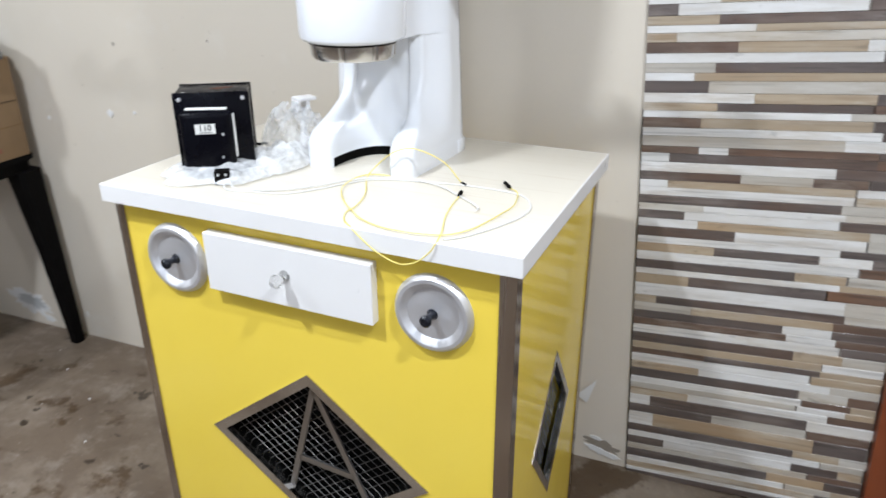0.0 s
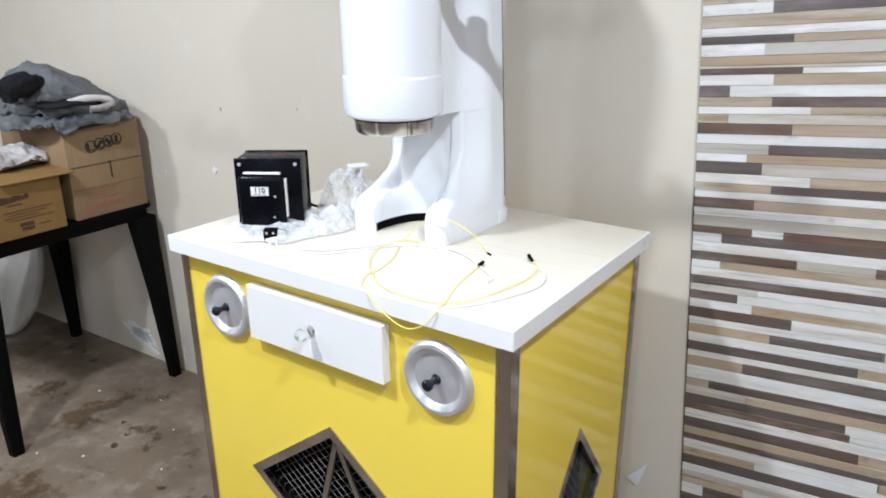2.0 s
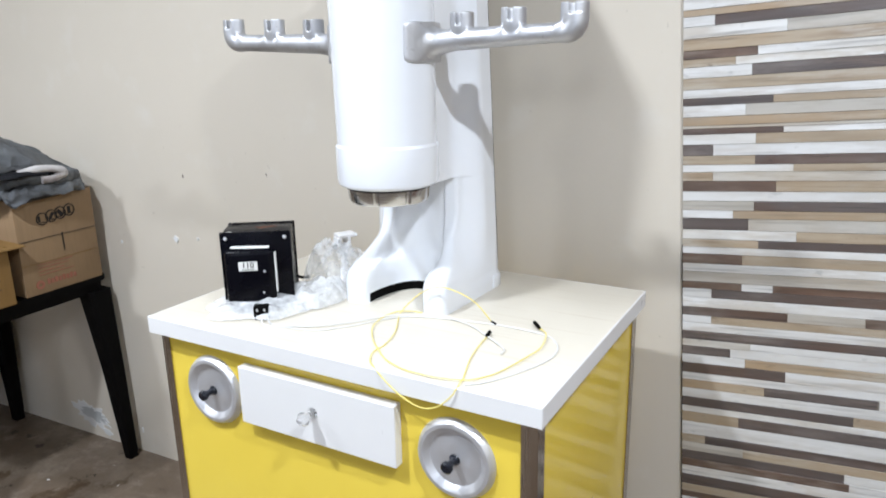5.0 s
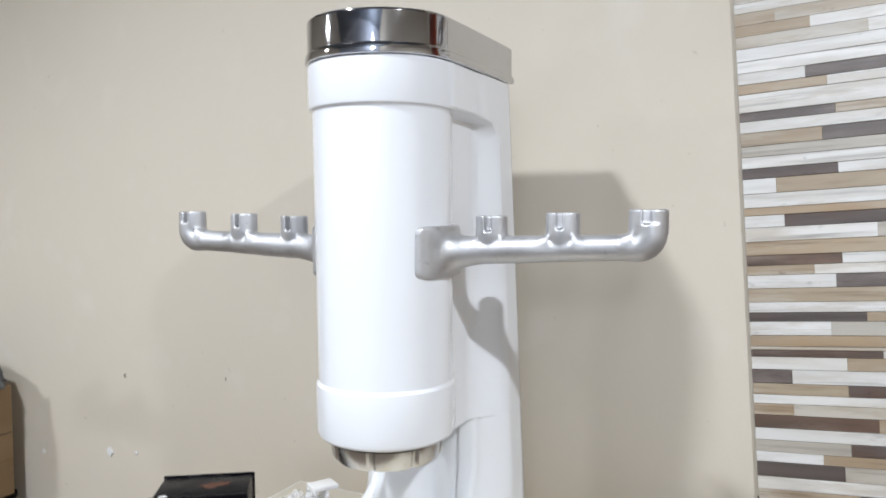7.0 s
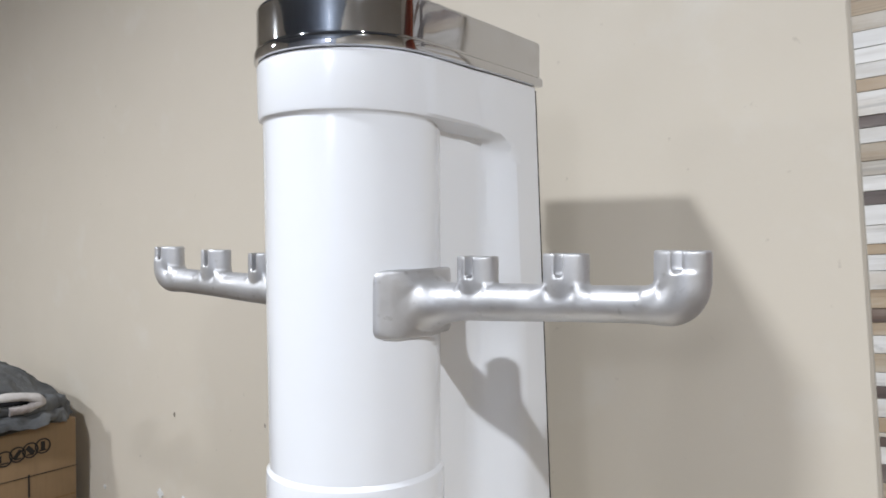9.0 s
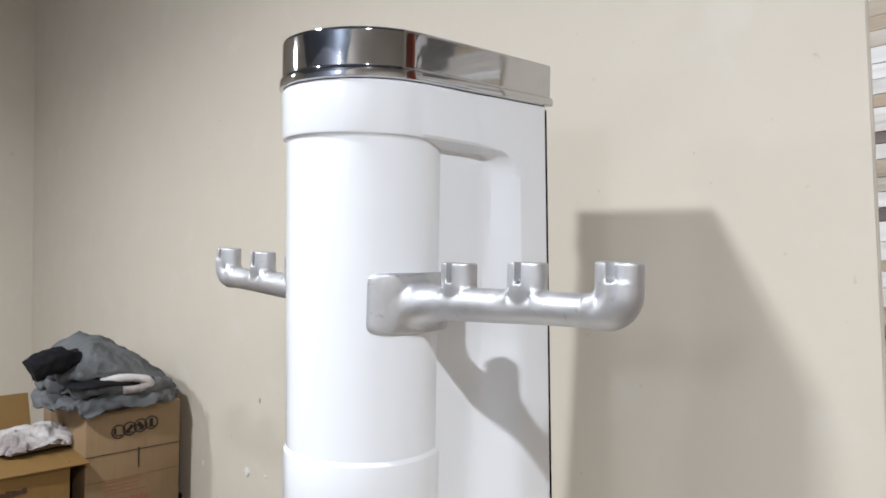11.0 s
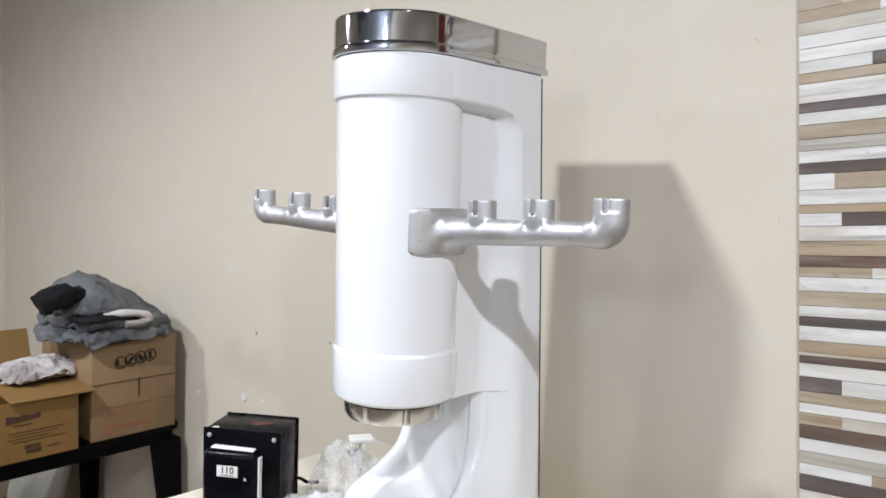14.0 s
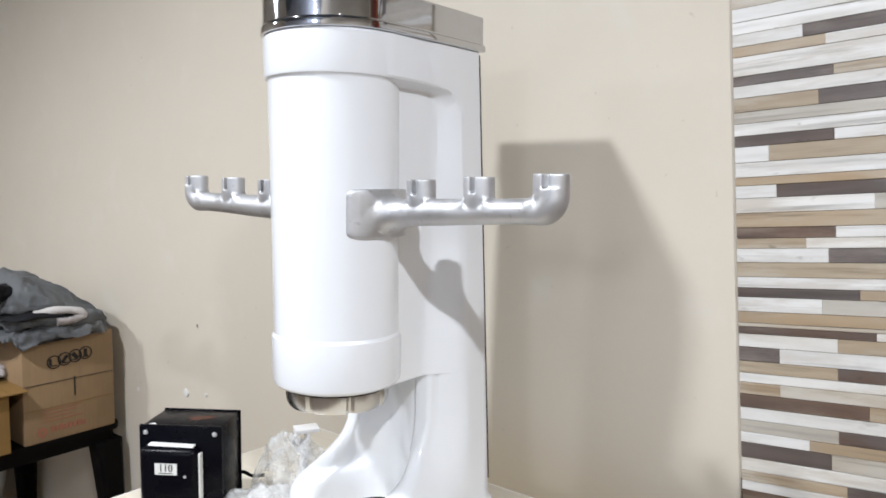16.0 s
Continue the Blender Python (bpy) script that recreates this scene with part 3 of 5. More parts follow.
def tower():
    tw = empty("drink_tower", pose(TX, TY, 0), label="tall glossy white drink dispensing tower with chrome cap, on the worktop", category="dispenser")
    R = 0.090
    rings = []

    def level(z, r, sunk):
        r += 0.002 * draft(z)
        side = (1 - sunk) * min(r + 0.0015, rear_width(z)) + sunk * (R - 0.012)
        rings.append(column_ring(z, r, side))

    level(Z_RING, R - 0.008, 1)
    level(Z_RING + 0.002, R - 0.003, 1)
    level(Z_RING + 0.006, R + 0.001, 1)
    level(Z_RING + 0.014, R + 0.0030, 1)
    level(Z_COLLAR - 0.008, R + 0.0034, 1)
    level(Z_COLLAR - 0.0025, R + 0.0030, 1)
    level(Z_COLLAR, R + 0.0012, 1)
    level(Z_COLLAR + 0.002, R, 1)
    for i in range(12):
        level(Z_COLLAR + 0.02 + 0.025 * i, R, 1)
    for i in range(9):
        z = Z_BAND - 0.030 + 0.030 * i / 8
        level(z - 0.001, R, 1 - 0.9 * smoothstep(Z_BAND - 0.005, Z_BAND + 0.003, z))
    level(Z_BAND + 0.001, R + 0.001, 0.16)
    level(Z_BAND + 0.003, R + 0.0038, 0.05)
    level(Z_BAND + 0.006, R + 0.0048, 0.0)
    level(Z_CAP - 0.004, R + 0.0050, 0.0)
    level(Z_CAP - 0.001, R + 0.0035, 0.0)
    part("column", loft(rings), ENAMEL, tw, "glossy white enamelled column", smooth=24)

    # foot: two legs on toes, a hollow between them and the back post
    def along(z, pts):
        for (za, ya), (zb, yb) in zip(pts, pts[1:]):
            if z <= zb:
                return ya + (yb - ya) * max(0, z - za) / (zb - za) - TY
        return pts[-1][1] - TY

    def leg_front(z):
        return along(z, ((TOP, -0.472), (0.962, -0.472), (0.972, -0.470), (0.981, -0.464), (0.988, -0.454), (0.994, -0.441), (1.002, -0.425), (1.013, -0.408), (1.034, -0.384), (1.060, -0.366), (1.085, -0.359), (1.20, -0.357)))

    def leg_inner(z):
        return along(z, ((TOP, -0.464), (0.960, -0.464), (0.972, -0.458), (0.980, -0.448), (0.987, -0.430), (0.993, -0.405), (1.000, -0.385), (1.010, -0.376), (1.040, -0.372), (1.20, -0.366)))

    rings = []
    levels = [TOP + 0.018, 0.938, 0.946, 0.953, 0.958, 0.964, 0.970, 0.975, 0.980, 0.985, 0.989, 0.993, 0.997, 1.002, 1.008, 1.014, 1.022, 1.032, 1.044, 1.058, 1.072, 1.088, 1.105, 1.125, 1.145, Z_RING]
    for z in levels:
        f = leg_front(z)
        w = max(leg_inner(z), f + 0.001)
        inner = 0.060 - 0.005 * smoothstep(0.99, 1.10, z)
        flat = 1 - smoothstep(0.955, 1.075, z)
        rc = 0.016 - 0.006 * smoothstep(1.0, 1.08, z)
        yr = f + rc
        run = side_run(z, R - 0.012 - 0.007 * smoothstep(1.03, 1.12, z), yr)
        y1 = run[-2][1]
        run = [(x + flat * (0.113 + (rear_width(z) - 0.113) * min(1, max(0, (y - yr) / (y1 - yr))) - x), y) for x, y in run[:-1]] + run[-1:]
        if z < 0.950:
            run = [(x + 0.002 * min(1, i / 10), y) for i, (x, y) in enumerate(run)]
        outer = run[0][0]
        wide = outer - inner
        right = [(inner, w + 0.004), (inner + 0.003, w - 0.001), (inner + 0.006, min(w - 0.002, f + 0.45 * (w - f))), (inner + 0.50 * (wide - rc) + 0.006, f + 0.1 * max(0, w - f - 0.01))] + [(outer - rc + rc * math.sin(a), f + rc - rc * math.cos(a)) for a in (0.0, 0.3, 0.6, 0.9, 1.2)] + run
        hollow = []
        deep = max(0.012, -0.343 - TY - w - 0.004)
        soft = smoothstep(0.975, 1.05, z)
        for i in range(19):
            a = math.pi * (i / 18)
            x = -inner * math.copysign(abs(math.cos(a)) ** 0.92, math.cos(a))
            bell = 0.5 * (1 + math.cos(math.pi * x / inner))
            hollow.append((x, w + 0.004 + deep * (math.sin(a) ** 0.95 * (1 - soft) + bell * soft)))
        pts = right + [(-x, y) for x, y in right[::-1]] + hollow[1:-1]
        rings.append([(x, y, z) for x, y in pts])
    part("foot", loft(rings), ENAMEL, tw, "white enamelled arched foot", smooth=50)
    sole = [(x, y) for x, y, z in rings[0]][:len(right)]
    for s in (1, -1):
        pts = [(s * x, y) for x, y in sole] + [(s * 0.095, REAR - TY), (s * 0.085, 0.12)]
        part("foot_pad", prism(pts if s > 0 else pts[::-1], TOP, TOP + 0.0182), ENAMEL, tw)
    part("heel", box(-rear_width(TOP) - 0.0018, rear_width(TOP) + 0.0018, REAR - TY - 0.034, REAR - TY + 0.002, TOP, TOP + 0.028, 0.0025, 2), ENAMEL, tw)
    # black band round the arch, under the hollow
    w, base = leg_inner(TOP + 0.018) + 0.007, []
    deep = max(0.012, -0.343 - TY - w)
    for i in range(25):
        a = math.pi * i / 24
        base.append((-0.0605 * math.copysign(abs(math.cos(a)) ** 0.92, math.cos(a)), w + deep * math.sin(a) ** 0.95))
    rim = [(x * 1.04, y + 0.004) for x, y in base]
    part("arch_band", prism(base + rim[::-1], TOP, TOP + 0.0178), VOID, tw, "thin black band along the arched foot")
    yb = REAR - TY
    cover = []
    for z in (TOP + 0.055, Z_CAP - 0.004):
        hw = rear_width(z) - 0.0022
        cover.append([(-hw, yb + 0.0004, z), (hw, yb + 0.0004, z), (hw, yb + 0.0011, z), (-hw, yb + 0.0011, z)])
    part("back_cover", loft(cover), BLACK, tw, "thin dark back cover")

    # chrome cap
    def outline(grow, z):
        pts = []
        for i in range(41):
            a = math.pi * i / 40
            pts.append(((R + 0.0065 + grow) * math.cos(a), -0.0045 - (R + 0.0065 + grow) * math.sin(a), z))
        yb = REAR - TY + grow + 0.002
        side = [k * yb / 8 for k in range(1, 9)]
        back = [(R + 0.0065 + 0.035 * y - 0.095 * y * y + grow, y) for y in side]
        pts += [(-x, y, z) for x, y in back] + [(x, y, z) for x, y in back[::-1]]
        return [(x, y, z + slope(y)) for x, y, z in pts]

    steps = ((0.0015, 0), (0.0035, 0.001), (0.0040, 0.004), (0.0035, 0.010), (0.0018, 0.0115), (0.0010, 0.0130), (0.001, 0.0140), (0.001, 0.030), (0.001, 0.0505), (0.001, 0.0515), (0.0002, 0.0535), (-0.003, 0.0545), (-0.010, 0.0546))
    cap = loft([outline(g, Z_CAP + dz) for g, dz in steps])
    part("cap", cap, CHROME, tw, "mirror-polished chrome cap", smooth=30)

    # grip ring under the column
    n = 120
    rr = []
    for z, r0 in ((Z_RING - 0.0024, 0.072), (Z_RING - 0.0040, 0.0755), (Z_RING - 0.023, 0.0735), (Z_RING - 0.029, 0.070), (Z_RING - 0.029, 0.058)):
        ring = []
        for i in range(n):
            a = 2 * math.pi * i / n
            tooth = 0.0040 if (i % 15) in (4, 5) and r0 > 0.06 else 0.0
            ring.append(((r0 - tooth) * math.cos(a), (r0 - tooth) * math.sin(a), z))
        rr.append(ring)
    part("grip_ring", loft(rr), RING_CHROME, tw, "chrome ring with grip notches", smooth=25)

    # solid black ring: the gap's shade put in as colour
    part("gap_shade_ring", lathe([(0.060, Z_RING - 0.0025), (0.0785, Z_RING - 0.0025), (0.0785, Z_RING + 0.001), (0.060, Z_RING + 0.001), (0.060, Z_RING - 0.0025)], 64), VOID, tw, "black ring standing in for the shaded gap above the grip ring")

    # arms
    for s in (1, -1):
        arm(tw, s)
    return tw


def arm(tw, s):
    """A cast arm with three upright sockets, along +x (s = 1) or -x."""
    zc = 1.4125
    ARM_Y = 0.004

    def lift(x):
        """The arm rises a little towards its end."""
        return -0.003 + 0.007 * (x - 0.15) / 0.195

    # saddle wrapped round the column, flaring out of the neck in a hollow curve
    def plate(grow, dx, e=0.20):
        ring = []
        for i in range(48):
            c, q = math.cos(2 * math.pi * i / 48), math.sin(2 * math.pi * i / 48)
            y = (0.0605 + grow) * math.copysign(abs(c) ** e, c)
            z = (0.0335 + 0.6 * grow) * math.copysign(abs(q) ** e, q)
            ring.append((s * (math.sqrt(0.0915 ** 2 - y * y) + dx), ARM_Y + y, zc - 0.006 + z))
        return ring

    rows = [plate(g, dx) for g, dx in ((0.0, -0.0040), (0.0, 0.003), (-0.0008, 0.0062), (-0.003, 0.0078), (-0.012, 0.0085), (-0.024, 0.0095), (-0.040, 0.010), (-0.054, 0.010))]
    bodies = [loft(rows)]
    rows = []
    for x, hy, hz, fade in ((0.090, 0.041, 0.0268, 1.0), (0.1008, 0.040, 0.0265, 1.0), (0.1020, 0.034, 0.0258, 1.0), (0.1045, 0.0285, 0.0240, 0.8), (0.109, 0.0240, 0.0222, 0.55), (0.116, 0.0205, 0.0203, 0.3), (0.125, 0.0185, 0.0190, 0.1), (0.138, 0.0175, 0.0181, 0.0)):
        ring = []
        for i in range(40):
            y = hy * math.cos(2 * math.pi * i / 40)
            ring.append((s * (x + fade * (math.sqrt(0.0915 ** 2 - y * y) - 0.0915)), ARM_Y + y, zc + lift(x) - 0.003 * (0.138 - x) / 0.048 + hz * math.sin(2 * math.pi * i / 40)))
        rows.append(ring)
    bodies.append(loft(rows))
    # the beam: an upright oval that turns up at its end
    run, rad = [], []
    for x in (0.112, 0.14, 0.17, 0.20, 0.23, 0.26, 0.29, 0.315, 0.328):
        run.append((x, 0.0))
    for i in range(1, 13):
        a = math.pi / 2 * i / 12
        run.append((0.328 + 0.0165 * math.sin(a), 0.0165 * (1 - math.cos(a))))
    run.append((0.3445, 0.026))
    rings = []
    for i, (x, dz) in enumerate(run):
        x0, z0 = run[max(0, i - 1)]
        x1, z1 = run[min(len(run) - 1, i + 1)]
        d = Vector((x1 - x0, z1 - z0)).normalized()
        h = 0.0178 - 0.0022 * smoothstep(0.14, 0.30, x) + 0.0034 * smoothstep(0.315, 0.345, x)
        dz += lift(x)
        rings.append([(s * (x - d.y * h * math.sin(2 * math.pi * k / 32)), ARM_Y + h * 0.97 * math.cos(2 * math.pi * k / 32), zc + dz + d.x * h * math.sin(2 * math.pi * k / 32)) for k in range(32)])
    bodies.append(loft(rings))
    # sockets: cups with a deep slot to the front
    for cx, rx in ((0.151, 0.0205), (0.242, 0.0208), (0.3420, 0.0224)):
        n, bmk, zs = 40, bmesh.new(), zc + lift(cx)
        low = [(rx * 0.80, -0.006), (rx * 0.97, 0.006)] if cx < 0.3 else [(rx * 0.70, 0.004), (rx * 0.88, 0.010)]
        prof = low + [(rx, 0.016), (rx, 0.0230), (rx, 0.0300), (rx, 0.0425), (rx - 0.0006, 0.0433), (0.0146, 0.0433), (0.0140, 0.0425), (0.0138, 0.030), (0.0136, 0.0230), (0.0, 0.0225)]
        rings = []
        for r, z in prof:
            if r == 0:
                rings.append([bmk.verts.new((s * cx, ARM_Y, zs + z))] * n)
                continue
            ring = []
            deep = 0.0150 + 0.0022 * smoothstep(-0.006, 0.026, z)
            for i in range(n):
                a = 2 * math.pi * (i + 0.5) / n
                ring.append(bmk.verts.new((s * cx + r * math.cos(a), ARM_Y + min(r, deep) * math.sin(a), zs + z)))
            rings.append(ring)
        gap = {i for i in range(n) if abs(math.degrees(2 * math.pi * (i + 1) / n) - 270) < 17}
        first, last = 3, 10
        for k, (p, q) in enumerate(zip(rings, rings[1:])):
            for i in range(n):
                j = (i + 1) % n
                if i in gap and first <= k < last:
                    continue
                bmk.faces.new(list(dict.fromkeys((p[i], p[j], q[j], q[i]))))
        for i in (min(gap), (max(gap) + 1) % n):
            bmk.faces.new([rings[k][i] for k in range(first, last + 1)])
        for i in gap:
            j = (i + 1) % n
            bmk.faces.new((rings[first][i], rings[first][j], rings[last][j], rings[last][i]))
        bodies.append(bmk)
        # webs that hollow the corners between cup and beam
        for side in (1, -1):
            if cx > 0.3 and side > 0:
                continue
            web = []
            for j in range(9):
                g = 0.013 * j / 8
                top = 0.0150 + 0.013 * (1 - math.sqrt(1 - (1 - j / 8) ** 2))
                ring = []
                for k in range(28):
                    c, q = math.cos(2 * math.pi * k / 28), math.sin(2 * math.pi * k / 28)
                    e = 0.75 if q > 0 else 1.0
                    ring.append((s * (cx + side * (rx - 0.0065 + g)), ARM_Y + 0.0158 * math.copysign(abs(c) ** e, c), zs + (top * abs(q) ** e if q > 0 else 0.014 * q)))
                web.append(ring)
            bodies.append(loft(web))
    part("arm", fused(bodies, 0.0013, 9), ALUMINIUM, tw, "cast aluminium tap arm with three sockets", smooth=80)


tower()


# ---------------------------------------------------------------- transformer on bubble film
def transformer():
    tr = empty("transformer", pose(-0.246, -0.577, TOP + 0.010, 0, 0, 32.5), label="black metal voltage transformer with a number label on bubble film", category="transformer")
    w, d, hgt = 0.132, 0.086, 0.144
    x0 = -w / 2
    part("case", box(x0 + 0.003, -x0 - 0.003, 0.006, d, 0, hgt - 0.002, 0.002, 2), BLACK, tr)
    part("back_plate", box(x0 + 0.001, -x0 - 0.001, d - 0.0005, d + 0.0025, 0.0, hgt - 0.0005, 0.001, 2), BLACK, tr)
    part("front_plate", box(x0, -x0, 0.0, 0.0062, 0.0, hgt, 0.002, 2), BLACK, tr)
    cover = part("raised_cover", box(x0 + 0.008, -x0 - 0.032, -0.022, -0.0003, -0.004, hgt - 0.030, 0.011, 5), BLACK, tr)
    part("top_strip", box(x0 + 0.018, -x0 - 0.042, -0.015, -0.002, hgt - 0.0295, hgt - 0.0265, 0.001, 1), PAPER, cover, "torn white paper strip", pose(0, 0, 0, 0, 1.2, 0))
    part("side_strip", box(-x0 - 0.0315, -x0 - 0.0285, -0.016, -0.004, 0.028, hgt - 0.038, 0.001, 1), PAPER, cover, "torn white paper strip")
    for sx in (x0 + 0.011, -x0 - 0.011):
        part("screw", lathe([(0, 0.003), (0.003, 0.0025), (0.004, 0.0), (0, 0)], 14, m=Matrix.Rotation(radians(90), 4, "X")), DISC_STEEL, tr, "", pose(sx, 0.0, hgt - 0.012))
    block = part("terminal_block", box(-0.004, 0.023, -0.062, -0.043, -0.0098, 0.016, 0.002, 2), BLACK_METAL, tr, "black screw terminal block")
    part("terminal_lead", tube([(0.009, -0.044, 0.004), (0.006, -0.034, 0.008), (0.002, -0.0225, 0.010)], 0.003, 8), BLACK_METAL, block)
    for i in range(4):
        part("terminal_screw", lathe([(0, 0.0015), (0.0020, 0.0013), (0.0024, 0.0), (0, 0)], 12, m=Matrix.Rotation(radians(90), 4, "X")), DISC_STEEL, block, "", pose(0.003 + 0.013 * (i % 2), -0.062, -0.003 + 0.012 * (i // 2)))
    part("rust_stain", ragged(0.055, 0.026, 0.0004, 24, 9, 0.6), RUST, tr, "rusty blotch", pose(0.016, 0.046, hgt - 0.0021, -90, 0, 12))
    part("paper_scrap", ragged(0.014, 0.010, 0.0006, 9, 6, 0.4), PAPER, tr, "scrap of white paper", pose(x0 + 0.018, 0.010, hgt - 0.0019, -90, 0, 30))
    for sx, sz in ((0.016, 0.072), (0.012, 0.030)):
        part("cover_screw", lathe([(0, 0.0015), (0.0018, 0.0013), (0.0024, 0.0), (0, 0)], 12, m=Matrix.Rotation(radians(90), 4, "X")), DISC_STEEL, cover, "", pose(sx, -0.022, sz))
    part("label_plate", box(-0.031, 0.004, -0.0227, -0.0220, 0.074, 0.092, 0.0002, 1), PAPER, cover, "white label")
    font = bpy.data.curves.new("digits", "FONT")
    font.body, font.size, font.align_x, font.align_y, font.extrude, font.offset = "110", 0.0150, "CENTER", "CENTER", 0.0001, 0.00028
    txt = new("digits", font)
    dg = bpy.context.evaluated_depsgraph_get()
    me = bpy.data.meshes.new_from_object(txt.evaluated_get(dg))
    bpy.data.objects.remove(txt)
    me.materials.clear()
    me.materials.append(PRINT_BLACK)
    ob = new("label_number", me)
    ob.parent = cover
    ob.matrix_local = pose(-0.0135, -0.0229, 0.0845, 90, 0, 0)
    part("label_line", box(-0.025, -0.002, -0.0230, -0.0226, 0.0760, 0.0772), PRINT_BLACK, cover)
    return tr


transformer()


# ---------------------------------------------------------------- table with boxes
TABLE_Z = 0.690


def table():
    tb = empty("table", pose(-1.745, -0.350, 0), label="black square table with splayed tapering legs, boxes on top", category="table")
    hx, hy = 0.325, 0.325

    def rounded(hx, hy, r, n=6):
        out = []
        for cx, cy, a0 in ((hx - r, hy - r, 0), (-hx + r, hy - r, 90), (-hx + r, -hy + r, 180), (hx - r, -hy + r, 270)):
            for i in range(n + 1):
                a = radians(a0 + 90 * i / n)
                out.append((cx + r * math.cos(a), cy + r * math.sin(a)))
        return out

    part("tabletop", prism(rounded(hx, hy, 0.04), TABLE_Z - 0.018, TABLE_Z, 0.003, 2), BLACK_METAL, tb)
    part("apron", prism(rounded(hx - 0.012, hy - 0.012, 0.035), TABLE_Z - 0.055, TABLE_Z - 0.0182), BLACK_METAL, tb)
    for sx in (1, -1):
        for sy in (1, -1):
            rings = []
            for z, w, out in ((0.0, 0.019, 0.0), (0.012, 0.019, 0.0), (0.35, 0.029, -0.016), (TABLE_Z - 0.05, 0.041, -0.036)):
                cx, cy = sx * (hx + 0.005 + out), sy * (hy - 0.022 + 0.6 * out)
                rings.append([(cx + dx * w, cy + dy * w, z) for dx, dy in ((1, 0.7), (0.7, 1), (-0.7, 1), (-1, 0.7), (-1, -0.7), (-0.7, -1), (0.7, -1), (1, -0.7))])
            part("leg", loft(rings), BLACK_METAL, tb)
    return tb


table()


def flap(w, l, t=0.004):
    return box(-w / 2, w / 2, 0, l, 0, t, 0.0008, 1)


def closed_box():
    """Carton at the wall; its printed end looks along +x."""
    bx = empty("cardboard_box", pose(-1.42, -0.184, TABLE_Z), label="brown cardboard box with handling symbols, standing on the table", category="box", group="boxes on the table")
    part("carton", box(-0.38, 0, -0.134, 0.134, 0, 0.302, 0.003, 2), CARTON, bx)
    part("flap_edge", box(-0.0005, 0.002, -0.134, 0.134, 0.172, 0.1735), PRINT_BLACK, bx)
    part("tape_edge", box(-0.0005, 0.0022, 0.010, 0.0135, 0.120, 0.178), PRINT_BLACK, bx)
    shapes = (((-0.010, -0.008), (-0.010, 0.010), 0.007), ((-0.008, -0.010), (0.008, 0.010), 0.009), ((-0.008, 0.009), (0.008, -0.009), 0.012), ((0.0, -0.012), (0.0, 0.012), 0.010))
    for i, (p, q, w) in enumerate(shapes):
        y = -0.046 + 0.031 * i
        bm = lathe([(0.0166, 0), (0.0200, 0), (0.0200, 0.0015), (0.0166, 0.0015), (0.0166, 0)], 28, m=Matrix.Rotation(radians(90), 4, "Y"))
        ring = part("ring_symbol", bm, PRINT_BLACK, bx, m=pose(0.0002, y, 0.232 + 0.004 * i))
        part("symbol_mark", bar(p, q, w, 0.0015, 0), PRINT_BLACK, ring, m=pose(0, 0, 0, 0, 0, 90))
        part("symbol_mark", bar((-0.009, -0.011), (0.009, -0.011), 0.003, 0.0015, 0), PRINT_BLACK, ring, m=pose(0, 0, 0, 0, 0, 90))
    part("crease", box(-0.0005, 0.0012, -0.132, 0.132, 0.098, 0.0992), CARTON_DARK, bx)
    for i in range(4):
        part("print_line", box(0, 0.0016, -0.085, 0.034 - 0.016 * (i % 3), 0.092 - 0.011 * i, 0.0938 - 0.011 * i), PRINT_RED, bx)
    stamp = lathe([(0.006, 0), (0.014, 0), (0.014, 0.0015), (0.006, 0.0015), (0.006, 0)], 24, m=Matrix.Rotation(radians(90), 4, "Y"))
    part("stamp", stamp, PRINT_RED, bx, m=pose(0.0002, -0.086, 0.030))
    for i in range(8):
        part("print_block", box(0, 0.0016, -0.062 + 0.013 * i, -0.053 + 0.013 * i, 0.026, 0.043 - 0.003 * (i % 2)), PRINT_RED, bx)
    return bx


